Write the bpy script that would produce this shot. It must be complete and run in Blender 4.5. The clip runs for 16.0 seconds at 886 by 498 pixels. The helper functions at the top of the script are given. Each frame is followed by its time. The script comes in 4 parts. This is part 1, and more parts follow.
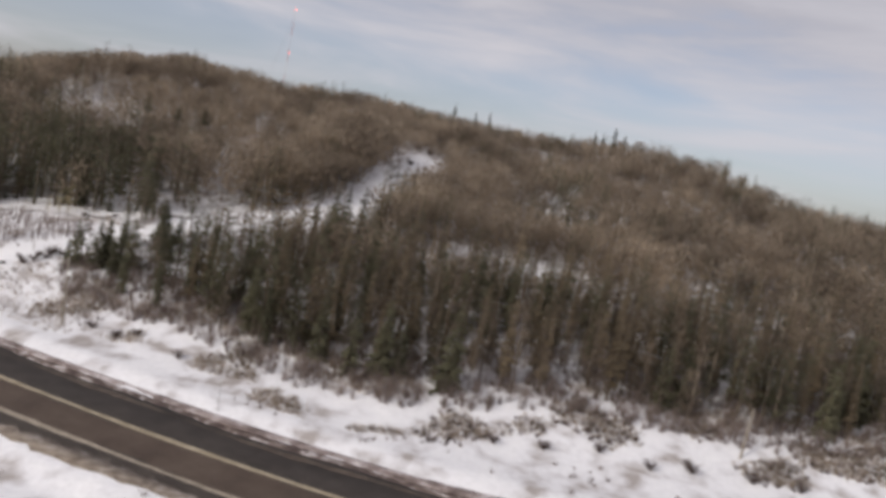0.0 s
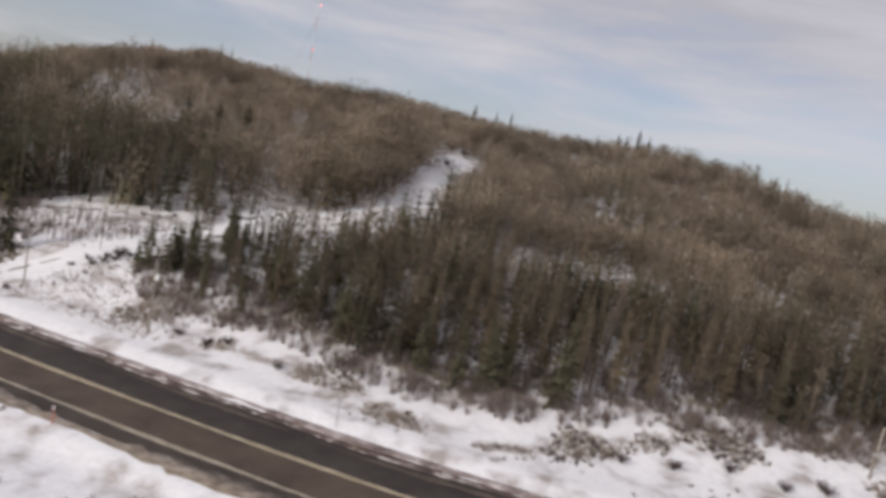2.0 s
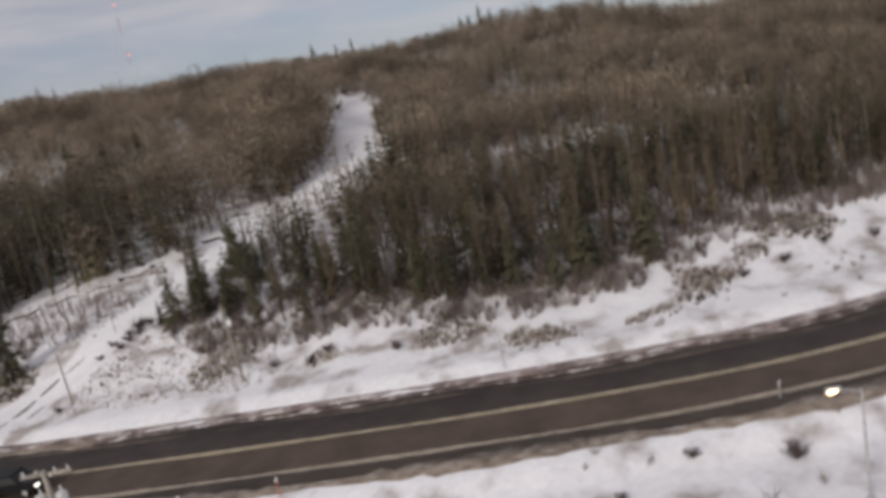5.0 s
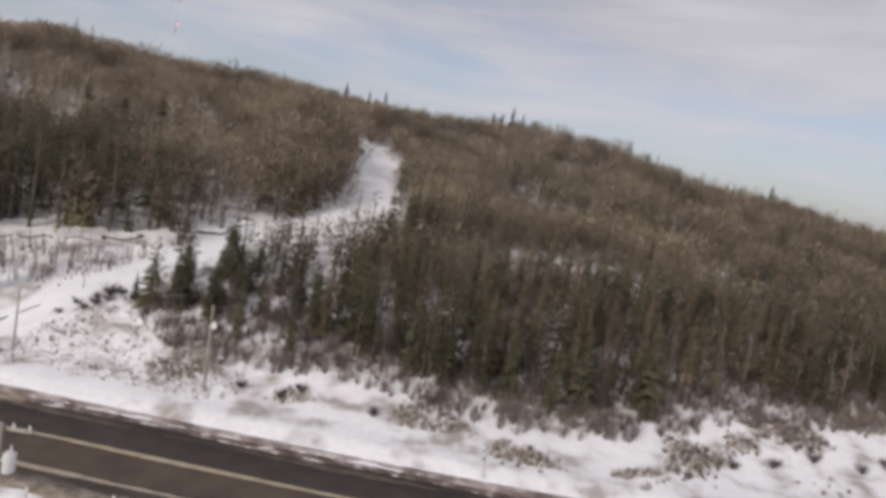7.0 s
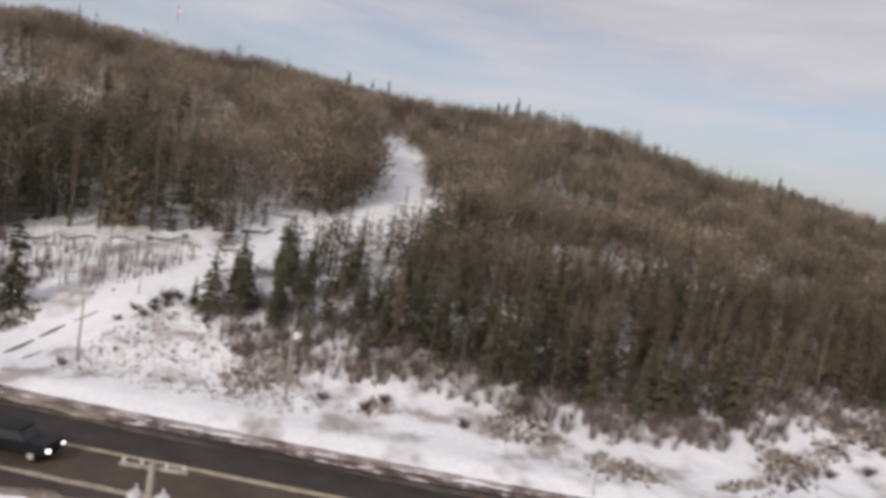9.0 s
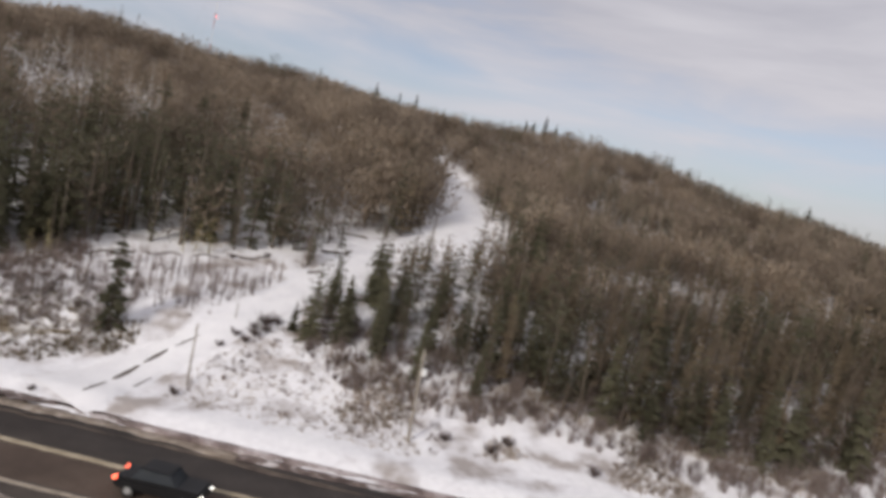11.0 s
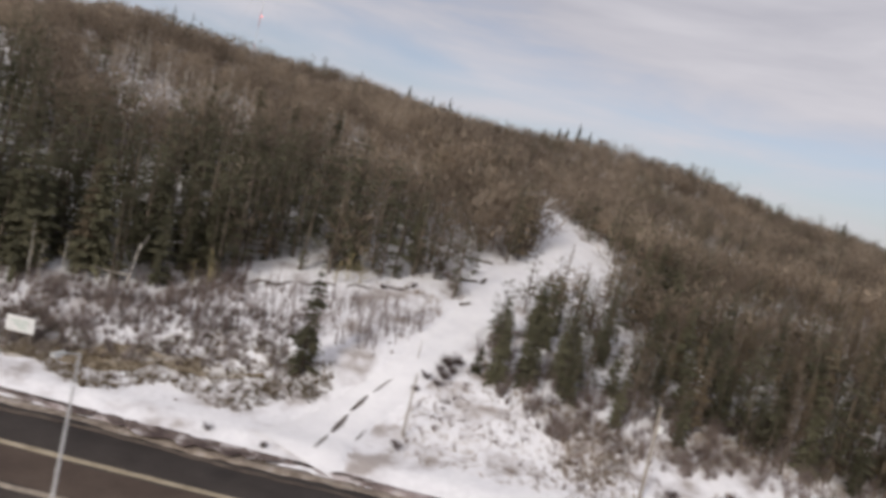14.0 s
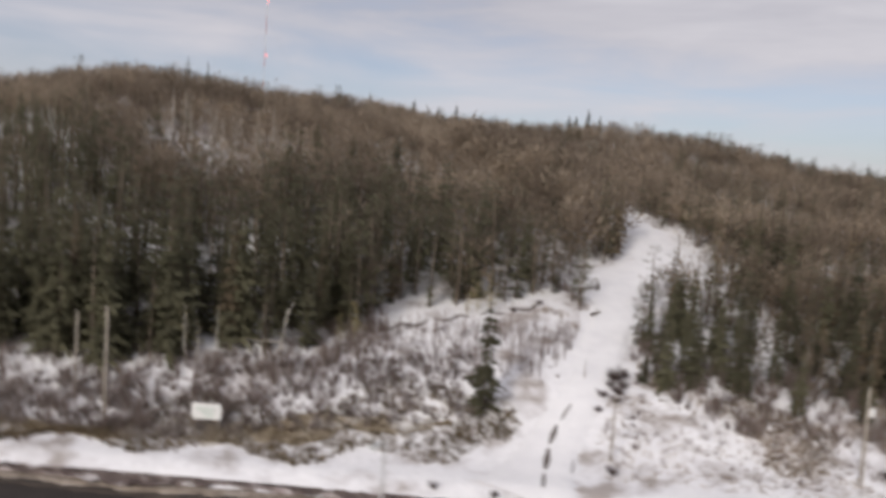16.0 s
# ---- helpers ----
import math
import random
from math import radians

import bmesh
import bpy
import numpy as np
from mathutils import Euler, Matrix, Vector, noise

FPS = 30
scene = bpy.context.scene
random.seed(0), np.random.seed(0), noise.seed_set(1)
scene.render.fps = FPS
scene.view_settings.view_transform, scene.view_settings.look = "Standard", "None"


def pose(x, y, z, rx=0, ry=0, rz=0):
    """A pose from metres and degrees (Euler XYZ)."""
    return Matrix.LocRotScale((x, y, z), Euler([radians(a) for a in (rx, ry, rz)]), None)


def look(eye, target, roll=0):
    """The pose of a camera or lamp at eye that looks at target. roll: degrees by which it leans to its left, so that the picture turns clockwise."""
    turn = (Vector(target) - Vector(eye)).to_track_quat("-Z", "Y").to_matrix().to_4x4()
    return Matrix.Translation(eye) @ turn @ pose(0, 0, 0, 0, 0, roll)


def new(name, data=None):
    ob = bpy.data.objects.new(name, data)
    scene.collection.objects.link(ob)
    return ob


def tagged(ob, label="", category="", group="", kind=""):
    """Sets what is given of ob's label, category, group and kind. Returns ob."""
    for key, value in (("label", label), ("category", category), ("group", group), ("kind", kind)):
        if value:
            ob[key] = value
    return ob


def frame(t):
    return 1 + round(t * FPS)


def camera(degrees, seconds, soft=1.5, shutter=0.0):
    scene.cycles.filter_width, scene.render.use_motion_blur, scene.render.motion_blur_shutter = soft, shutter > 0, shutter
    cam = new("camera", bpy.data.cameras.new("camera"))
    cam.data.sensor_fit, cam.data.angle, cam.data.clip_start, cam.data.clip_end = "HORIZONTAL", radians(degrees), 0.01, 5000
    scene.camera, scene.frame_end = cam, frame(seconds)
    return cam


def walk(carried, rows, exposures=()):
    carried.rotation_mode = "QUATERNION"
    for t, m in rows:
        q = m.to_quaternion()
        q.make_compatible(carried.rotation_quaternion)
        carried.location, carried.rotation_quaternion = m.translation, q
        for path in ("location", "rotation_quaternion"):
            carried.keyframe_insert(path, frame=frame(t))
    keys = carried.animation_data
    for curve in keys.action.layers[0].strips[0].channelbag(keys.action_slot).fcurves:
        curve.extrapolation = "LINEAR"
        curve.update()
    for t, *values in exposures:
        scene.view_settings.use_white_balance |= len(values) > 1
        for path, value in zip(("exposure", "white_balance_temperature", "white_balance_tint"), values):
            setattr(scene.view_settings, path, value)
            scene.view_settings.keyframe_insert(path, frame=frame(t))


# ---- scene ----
cam = camera(63.8, 16.0, soft=4.0, shutter=1.0)
PATH = [
    (0, (1.461, 1.153, 22.174), (1.235, 3.129, 21.961), 11.0),
    (0.5, (-1.010, 1.598, 21.735), (-1.227, 3.576, 21.529), 11.3),
    (1, (-3.576, 2.076, 21.291), (-3.793, 4.053, 21.088), 11.6),
    (1.5, (-6.255, 2.540, 20.836), (-6.464, 4.519, 20.633), 11.5),
    (2, (-9.058, 3.005, 20.365), (-9.256, 4.984, 20.157), 11.7),
    (2.5, (-12.156, 3.304, 20.578), (-12.338, 5.284, 20.362), 12.4),
    (3, (-15.243, 3.655, 20.823), (-15.408, 5.636, 20.605), 12.8),
    (3.2, (-16.294, 3.841, 20.808), (-16.456, 5.822, 20.586), 13.1),
    (5.3, (-26.693, 4.612, 20.457), (-26.507, 6.556, 20.027), -13.2),
    (5.5, (-27.357, 4.835, 20.471), (-27.151, 6.782, 20.059), -8.8),
    (6, (-28.523, 5.402, 20.607), (-28.209, 7.359, 20.343), 8.1),
    (6.5, (-29.669, 6.155, 20.535), (-29.355, 8.12, 20.341), 9.3),
    (7, (-31.088, 7.033, 20.405), (-30.775, 8.998, 20.204), 9.8),
    (7.5, (-32.685, 7.904, 20.353), (-32.349, 9.864, 20.14), 10.3),
    (8, (-34.518, 8.841, 20.274), (-34.162, 10.798, 20.06), 10.5),
    (10.3, (-44.621, 13.718, 19.524), (-44.24, 15.667, 19.286), 9.2),
    (10.5, (-45.56, 14.111, 19.491), (-45.182, 16.066, 19.3), 11.8),
    (11, (-48.007, 15.099, 19.402), (-47.621, 17.052, 19.214), 12.1),
    (11.5, (-50.523, 16.064, 19.262), (-50.129, 18.016, 19.071), 12.3),
    (12, (-53.14, 17.037, 19.151), (-52.74, 18.988, 18.964), 12.6),
    (12.5, (-55.736, 17.991, 19.072), (-55.327, 19.939, 18.881), 12.8),
    (13, (-58.561, 18.957, 19.033), (-58.14, 20.903, 18.838), 13.1),
    (13.5, (-61.312, 19.932, 18.999), (-60.88, 21.875, 18.802), 13.4),
    (14, (-64.075, 20.829, 18.926), (-63.634, 22.771, 18.737), 13.4),
    (14.5, (-66.916, 21.768, 18.883), (-66.465, 23.708, 18.694), 13.6),
    (15, (-69.683, 22.647, 18.853), (-69.222, 24.584, 18.661), 13.6),
    (15.5, (-72.56, 23.431, 18.829), (-72.089, 25.365, 18.636), 13.6),
    (15.6, (-73.15, 23.6, 18.832), (-72.68, 25.534, 18.638), 13.5),
    (15.8, (-74.33, 23.92, 18.85), (-73.865, 25.856, 18.655), 7.6),
    (16, (-75.516, 24.216, 18.869), (-75.058, 26.153, 18.692), 4.2),
]
walk(cam, [(t, look(eye, target, roll)) for t, eye, target, roll in PATH],
     exposures=[(0, 0.04), (3.2, 0.04), (4.4, -0.1), (5.3, -0.25), (5.8, -0.25), (6.6, -0.08), (7.3, 0.05), (16, 0.08)])

# world, sun, exposure
SUN_AZ, SUN_EL = 222.0, 28.0
world = bpy.data.worlds.new("winter_sky")
scene.world = world
world.use_nodes = True
wn, wl = world.node_tree.nodes, world.node_tree.links
wn.clear()
sky = wn.new("ShaderNodeTexSky")
sky.sky_type, sky.sun_disc = "NISHITA", False
sky.sun_elevation, sky.sun_rotation = radians(SUN_EL), radians(SUN_AZ)
sky.air_density, sky.dust_density, sky.ozone_density = 1.0, 2.0, 1.5
dim = wn.new("ShaderNodeMix")
dim.data_type, dim.blend_type = "RGBA", "MULTIPLY"
dim.inputs[0].default_value = 1.0
wl.new(sky.outputs[0], dim.inputs[6])
dim.inputs[7].default_value = (0.125, 0.118, 0.122, 1)
coord = wn.new("ShaderNodeTexCoord")
stretch = wn.new("ShaderNodeMapping")
stretch.inputs["Scale"].default_value = (1.5, 1.5, 9.0)
stretch.inputs["Rotation"].default_value = (0.05, 0.10, 0.4)
clouds = wn.new("ShaderNodeTexNoise")
clouds.inputs["Scale"].default_value, clouds.inputs["Detail"].default_value = 1.6, 7.0
clouds.inputs["Roughness"].default_value, clouds.inputs["Distortion"].default_value = 0.55, 0.35
wl.new(coord.outputs["Generated"], stretch.inputs[0])
wl.new(stretch.outputs[0], clouds.inputs[0])
# cloud cover thickens upwards from the pale band over the hills
split = wn.new("ShaderNodeSeparateXYZ")
wl.new(coord.outputs["Generated"], split.inputs[0])
high = wn.new("ShaderNodeMapRange")
high.inputs[1].default_value, high.inputs[2].default_value = 0.14, 0.30
high.inputs[3].default_value, high.inputs[4].default_value = -0.10, 0.34
wl.new(split.outputs[2], high.inputs[0])
add = wn.new("ShaderNodeMath")
add.operation = "ADD"
wl.new(clouds.outputs[0], add.inputs[0])
wl.new(high.outputs[0], add.inputs[1])
cover = wn.new("ShaderNodeMapRange")
cover.interpolation_type = "SMOOTHSTEP"
cover.inputs[1].default_value, cover.inputs[2].default_value = 0.30, 0.66
cover.inputs[3].default_value, cover.inputs[4].default_value = 0.45, 1.0
wl.new(add.outputs[0], cover.inputs[0])
shade = wn.new("ShaderNodeValToRGB")
shade.color_ramp.elements[0].position, shade.color_ramp.elements[0].color = 0.36, (0.45, 0.445, 0.50, 1)
shade.color_ramp.elements[1].position, shade.color_ramp.elements[1].color = 0.64, (0.595, 0.58, 0.625, 1)
wl.new(clouds.outputs[0], shade.inputs[0])
blend = wn.new("ShaderNodeMix")
blend.data_type = "RGBA"
wl.new(cover.outputs[0], blend.inputs[0])
wl.new(dim.outputs[2], blend.inputs[6])
wl.new(shade.outputs[0], blend.inputs[7])
back = wn.new("ShaderNodeBackground")
wl.new(blend.outputs[2], back.inputs[0])
back.inputs[1].default_value = 1.0
wout = wn.new("ShaderNodeOutputWorld")
wl.new(back.outputs[0], wout.inputs[0])
sun = new("sun", bpy.data.lights.new("sun", "SUN"))
sun.data.energy, sun.data.angle, sun.data.color = 2.0, radians(10), (1.0, 0.93, 0.85)
sun.matrix_world = look((0, 0, 100), (-math.sin(radians(SUN_AZ)) * math.cos(radians(SUN_EL)) * 50, -math.cos(radians(SUN_AZ)) * math.cos(radians(SUN_EL)) * 50, 100 - math.sin(radians(SUN_EL)) * 50))
scene.view_settings.exposure = 0.0


# ---- materials ----
def material(name, ramp, scale=1.0, rough=0.8, metal=0.0, detail=6.0, fine=None, bump=0.0, bump_scale=None, vary=0.0, spread=(1, 1, 1), thin=0.0):
    """Noise through a colour ramp, a second finer noise over it, bump, and a per-object brightness shift."""
    m = bpy.data.materials.new(name)
    m.use_nodes = True
    n, l = m.node_tree.nodes, m.node_tree.links
    b = n["Principled BSDF"]
    b.inputs["Roughness"].default_value, b.inputs["Metallic"].default_value = rough, metal
    b.inputs["Specular IOR Level"].default_value = 0.3
    tc, mp = n.new("ShaderNodeTexCoord"), n.new("ShaderNodeMapping")
    mp.inputs["Scale"].default_value = spread
    l.new(tc.outputs["Object"], mp.inputs[0])
    a = n.new("ShaderNodeTexNoise")
    a.inputs["Scale"].default_value, a.inputs["Detail"].default_value = scale, detail
    l.new(mp.outputs[0], a.inputs[0])
    r = n.new("ShaderNodeValToRGB")
    el = r.color_ramp.elements
    while len(el) < len(ramp):
        el.new(0.5)
    for e, (p, c) in zip(el, ramp):
        e.position, e.color = p, (*c, 1)
    l.new(a.outputs[0], r.inputs[0])
    out = r.outputs[0]
    if fine:
        f = n.new("ShaderNodeTexNoise")
        f.inputs["Scale"].default_value, f.inputs["Detail"].default_value = fine[0], 4.0
        l.new(mp.outputs[0], f.inputs[0])
        k = n.new("ShaderNodeMapRange")
        k.inputs[1].default_value, k.inputs[2].default_value = 0.3, 0.7
        k.inputs[3].default_value, k.inputs[4].default_value = 1 - fine[1], 1 + fine[1]
        l.new(f.outputs[0], k.inputs[0])
        x = n.new("ShaderNodeVectorMath")
        x.operation = "SCALE"
        l.new(out, x.inputs[0])
        l.new(k.outputs[0], x.inputs[3])
        out = x.outputs[0]
    if vary:
        o = n.new("ShaderNodeObjectInfo")
        k = n.new("ShaderNodeMapRange")
        k.inputs[3].default_value, k.inputs[4].default_value = 1 - vary, 1 + vary
        l.new(o.outputs["Random"], k.inputs[0])
        x = n.new("ShaderNodeVectorMath")
        x.operation = "SCALE"
        l.new(out, x.inputs[0])
        l.new(k.outputs[0], x.inputs[3])
        out = x.outputs[0]
    l.new(out, b.inputs["Base Color"])
    if bump:
        f = n.new("ShaderNodeTexNoise")
        f.inputs["Scale"].default_value, f.inputs["Detail"].default_value = bump_scale or scale * 4, 6.0
        l.new(mp.outputs[0], f.inputs[0])
        u = n.new("ShaderNodeBump")
        u.inputs["Strength"].default_value, u.inputs["Distance"].default_value = bump, 0.1
        l.new(f.outputs[0], u.inputs["Height"])
        l.new(u.outputs[0], b.inputs["Normal"])
    if thin:
        # thin growth lets part of the light through
        t, mix = n.new("ShaderNodeBsdfTranslucent"), n.new("ShaderNodeMixShader")
        l.new(out, t.inputs[0])
        mix.inputs[0].default_value = thin
        l.new(b.outputs[0], mix.inputs[1])
        l.new(t.outputs[0], mix.inputs[2])
        l.new(mix.outputs[0], n["Material Output"].inputs[0])
    return m


SNOW = material("snow", [(0.33, (0.40, 0.36, 0.34)), (0.42, (0.66, 0.64, 0.65)), (0.50, (0.81, 0.80, 0.82)), (0.7, (0.87, 0.86, 0.87))], 0.33, 0.7, detail=9, fine=(2.5, 0.06), bump=0.6, bump_scale=1.6)
TRAIL_SNOW = material("packed_snow", [(0.3, (0.78, 0.77, 0.79)), (0.7, (0.87, 0.86, 0.87))], 0.6, 0.55, fine=(6, 0.04), bump=0.3, bump_scale=4)
DIRTY_SNOW = material("dirty_snow", [(0.34, (0.13, 0.098, 0.092)), (0.5, (0.27, 0.22, 0.21)), (0.68, (0.55, 0.50, 0.50))], 0.7, 0.8, fine=(5, 0.2), bump=0.6, bump_scale=5)
SLUSH = material("slush", [(0.38, (0.075, 0.052, 0.047)), (0.55, (0.17, 0.13, 0.115)), (0.66, (0.55, 0.51, 0.50))], 0.9, 0.7, fine=(5, 0.25), bump=0.6, bump_scale=5)
ASPHALT = material("asphalt", [(0.3, (0.041, 0.033, 0.029)), (0.7, (0.067, 0.055, 0.048))], 0.5, 0.75, fine=(9, 0.2), bump=0.15, bump_scale=40)
SALTED = material("salted_asphalt", [(0.3, (0.072, 0.051, 0.040)), (0.7, (0.110, 0.081, 0.063))], 0.5, 0.8, fine=(9, 0.15), bump=0.15, bump_scale=40)
LINE_YELLOW = material("worn_yellow_line", [(0.3, (0.30, 0.25, 0.17)), (0.7, (0.48, 0.41, 0.30))], 1.2, 0.8, fine=(8, 0.25))
LINE_WHITE = material("worn_white_line", [(0.3, (0.26, 0.22, 0.17)), (0.7, (0.42, 0.36, 0.29))], 1.2, 0.8, fine=(8, 0.25))
FADED_LINE = material("faded_edge_line", [(0.3, (0.075, 0.056, 0.046)), (0.7, (0.15, 0.118, 0.094))], 0.9, 0.8, fine=(6, 0.3))
GRAVEL = material("gravel", [(0.3, (0.16, 0.125, 0.10)), (0.55, (0.30, 0.25, 0.205)), (0.75, (0.46, 0.41, 0.37))], 1.4, 0.9, fine=(9, 0.3), bump=0.6, bump_scale=9)
MUD = material("wet_mud", [(0.3, (0.05, 0.04, 0.035)), (0.7, (0.16, 0.13, 0.11))], 2.0, 0.5, fine=(9, 0.3), bump=0.5, bump_scale=7)
NEEDLE = material("fir_needles", [(0.3, (0.104, 0.101, 0.063)), (0.7, (0.180, 0.170, 0.110))], 0.22, 0.8, fine=(2.0, 0.3), vary=0.35, thin=0.5)
NEEDLE_FAR = material("far_fir_needles", [(0.32, (0.096, 0.095, 0.059)), (0.68, (0.184, 0.174, 0.112))], 0.08, 0.8, fine=(0.8, 0.3), thin=0.5)
LARCH = material("larch_twigs", [(0.3, (0.15, 0.118, 0.078)), (0.7, (0.27, 0.215, 0.145))], 0.3, 0.9, fine=(2.0, 0.3), vary=0.35, thin=0.5)
GREY_BRUSH = material("grey_brush_twigs", [(0.3, (0.20, 0.168, 0.155)), (0.7, (0.36, 0.315, 0.300))], 0.3, 0.9, fine=(2, 0.3), thin=0.4)
BARK = material("grey_bark", [(0.3, (0.088, 0.070, 0.053)), (0.7, (0.175, 0.142, 0.110))], 0.8, 0.9, fine=(5, 0.25), vary=0.3)
TWIG = material("bare_twigs", [(0.3, (0.18, 0.140, 0.104)), (0.7, (0.33, 0.262, 0.198))], 0.2, 0.9, fine=(1.5, 0.25), vary=0.35, thin=0.5)
TWIG_FAR = material("far_bare_twigs", [(0.30, (0.155, 0.122, 0.092)), (0.5, (0.315, 0.256, 0.196)), (0.70, (0.50, 0.410, 0.312))], 0.075, 0.9, fine=(0.4, 0.25), thin=0.5)
BIRCH = material("birch_bark", [(0.35, (0.30, 0.27, 0.24)), (0.6, (0.62, 0.58, 0.53))], 1.5, 0.8, fine=(6, 0.2))
SHRUB = material("shrub_twigs", [(0.3, (0.17, 0.132, 0.118)), (0.7, (0.32, 0.262, 0.235))], 0.3, 0.9, fine=(2, 0.3), thin=0.4)
DARK_SHRUB = material("dark_shrub_twigs", [(0.3, (0.115, 0.088, 0.083)), (0.7, (0.21, 0.168, 0.155))], 0.3, 0.9, fine=(2, 0.3), thin=0.4)
PALE_GRASS = material("pale_dry_grass", [(0.3, (0.30, 0.25, 0.20)), (0.7, (0.50, 0.43, 0.36))], 0.3, 0.9, fine=(2, 0.3), thin=0.4)
GRASS = material("dry_grass", [(0.3, (0.16, 0.125, 0.080)), (0.7, (0.29, 0.23, 0.155))], 0.3, 0.9, fine=(2, 0.3), thin=0.4)
MATTED = material("matted_grass", [(0.36, (0.23, 0.185, 0.13)), (0.50, (0.35, 0.295, 0.225)), (0.66, (0.66, 0.64, 0.63))], 0.35, 0.9, detail=5, fine=(3, 0.15), bump=0.5, bump_scale=6)
# sunlight on the bank's trunks and grass is put into this yellow
SUNLIT_TWIG = material("sunlit_yellow_twigs", [(0.3, (0.36, 0.31, 0.17)), (0.7, (0.52, 0.46, 0.28))], 0.5, 0.9, fine=(3, 0.2), thin=0.4)
WOOD = material("weathered_pole_wood", [(0.3, (0.22, 0.19, 0.16)), (0.7, (0.40, 0.36, 0.31))], 1.2, 0.85, fine=(7, 0.2), spread=(4, 4, 0.6))
GALV = material("galvanised_steel", [(0.3, (0.42, 0.42, 0.42)), (0.7, (0.58, 0.58, 0.57))], 2.0, 0.5, metal=0.5)
PAINT_WHITE = material("white_paint", [(0.3, (0.66, 0.67, 0.66)), (0.7, (0.80, 0.80, 0.79))], 1.0, 0.5)
PAINT_GREY = material("grey_enamel", [(0.3, (0.46, 0.47, 0.46)), (0.7, (0.60, 0.60, 0.58))], 2.0, 0.45)
PALE_GREEN = material("faded_green_print", [(0.3, (0.42, 0.52, 0.46)), (0.7, (0.55, 0.62, 0.57))], 2.0, 0.5)
PAINT_RED = material("red_paint", [(0.3, (0.46, 0.13, 0.11)), (0.7, (0.56, 0.18, 0.15))], 1.0, 0.5)
CAR_PAINT = material("black_car_paint", [(0.3, (0.006, 0.006, 0.007)), (0.7, (0.012, 0.012, 0.013))], 1.0, 0.4)
RUBBER = material("tyre_rubber", [(0.3, (0.015, 0.015, 0.015)), (0.7, (0.03, 0.03, 0.03))], 4.0, 0.9)
CAR_GLASS = material("dark_car_glass", [(0.3, (0.02, 0.025, 0.03)), (0.7, (0.03, 0.035, 0.04))], 1.0, 0.08)


def glow(name, colour, strength):
    m = bpy.data.materials.new(name)
    m.use_nodes = True
    b = m.node_tree.nodes["Principled BSDF"]
    b.inputs["Base Color"].default_value = (*colour, 1)
    b.inputs["Emission Color"].default_value = (*colour, 1)
    b.inputs["Emission Strength"].default_value = strength
    return m


TAIL_GLOW = glow("taillight", (1.0, 0.16, 0.08), 5.0)
LAMP_GLOW = glow("sodium_lamp", (1.0, 0.72, 0.42), 14.0)
RED_GLOW = glow("red_beacon", (1.0, 0.20, 0.18), 2.0)
HEAD_GLOW = glow("headlamp", (1.0, 0.97, 0.9), 3.0)


# ---- shape of the land ----
ROAD_Z = 1.0
CREST_X = (-260, -180, -160, -130, -115, -100, -85, -70, -55, -40, -25, -10, 5, 20, 35, 50, 65, 80, 95, 110, 150, 300)
CREST_Y = (330, 325, 310, 262, 228, 202, 214, 238, 256, 260, 258, 248, 245, 248, 238, 224, 200, 196, 204, 212, 225, 225)
CREST_Z = (14, 33, 37.0, 38.0, 37.4, 35.4, 34.5, 36.0, 37.6, 36.9, 35.8, 35.4, 35.4, 37.4, 37.9, 34.6, 27.8, 25.1, 25, 24.4, 22.5, 20)


def road_y(x):
    return 42.5 + 0.27 * (np.sqrt((x - 2.0) ** 2 + 400.0) - 20.0)


def smooth(a, b, v):
    v = np.clip((v - a) / (b - a), 0.0, 1.0)
    return v * v * (3.0 - 2.0 * v)


def rolls(x, y):
    return (np.sin(x * 0.11 + 1.3) * np.sin(y * 0.09 + 0.4) * 0.5 + np.sin(x * 0.31 + y * 0.17) * 0.2
            + np.sin(x * 0.9 - y * 0.6) * np.sin(y * 0.75 + 2.0) * 0.09)


def ground_z(x, y):
    x, y = np.asarray(x, float), np.asarray(y, float)
    yc = road_y(x)
    cy, cz = np.interp(x, CREST_X, CREST_Y), np.interp(x, CREST_X, CREST_Z)
    start = yc + 9.0
    v = (y - start) / (cy - start)
    up = np.clip(v, 0.0, 1.0)
    # the western slope is steepest at its foot, the eastern one even
    rise = 1.0 - (1.0 - up) ** np.interp(x, (-60, -25, 5), (1.55, 1.32, 1.05))
    z = ROAD_Z + 0.6 + (cz - ROAD_Z - 0.6) * rise * smooth(-0.02, 0.06, v)
    # past the crest the land falls to a plain
    z = z - (cz + 6.0) * smooth(1.03, 3.2, v)
    off = y - yc
    # road bed, snow berm and shallow ditch
    bed = 1.0 - smooth(5.6, 8.0, np.abs(off + 0.4))
    far = smooth(7.0, 14.0, off)
    z = z + rolls(x, y) * (0.25 + 1.6 * smooth(0.1, 0.5, up)) * far
    near = smooth(5.5, 9.0, -off)
    z = np.where(off < 0, ROAD_Z + near * (-0.9 + 0.5 * rolls(x, y)), z)
    z = z * (1.0 - bed) + (ROAD_Z - 0.12) * bed
    return z


# ---- mesh helpers ----
def mesh_object(name, verts, faces, mat, parent=None, smooth_faces=False, label=""):
    me = bpy.data.meshes.new(name)
    me.from_pydata([tuple(v) for v in verts], [], [tuple(f) for f in faces])
    me.materials.append(mat)
    if smooth_faces:
        me.shade_smooth()
    me.update()
    ob = new(name, me)
    ob.parent = parent
    return tagged(ob, label)


def part(name, bm, mat, parent, label=""):
    me = bpy.data.meshes.new(name)
    bm.to_mesh(me)
    bm.free()
    me.materials.append(mat)
    ob = new(name, me)
    ob.parent = parent
    return tagged(ob, label)


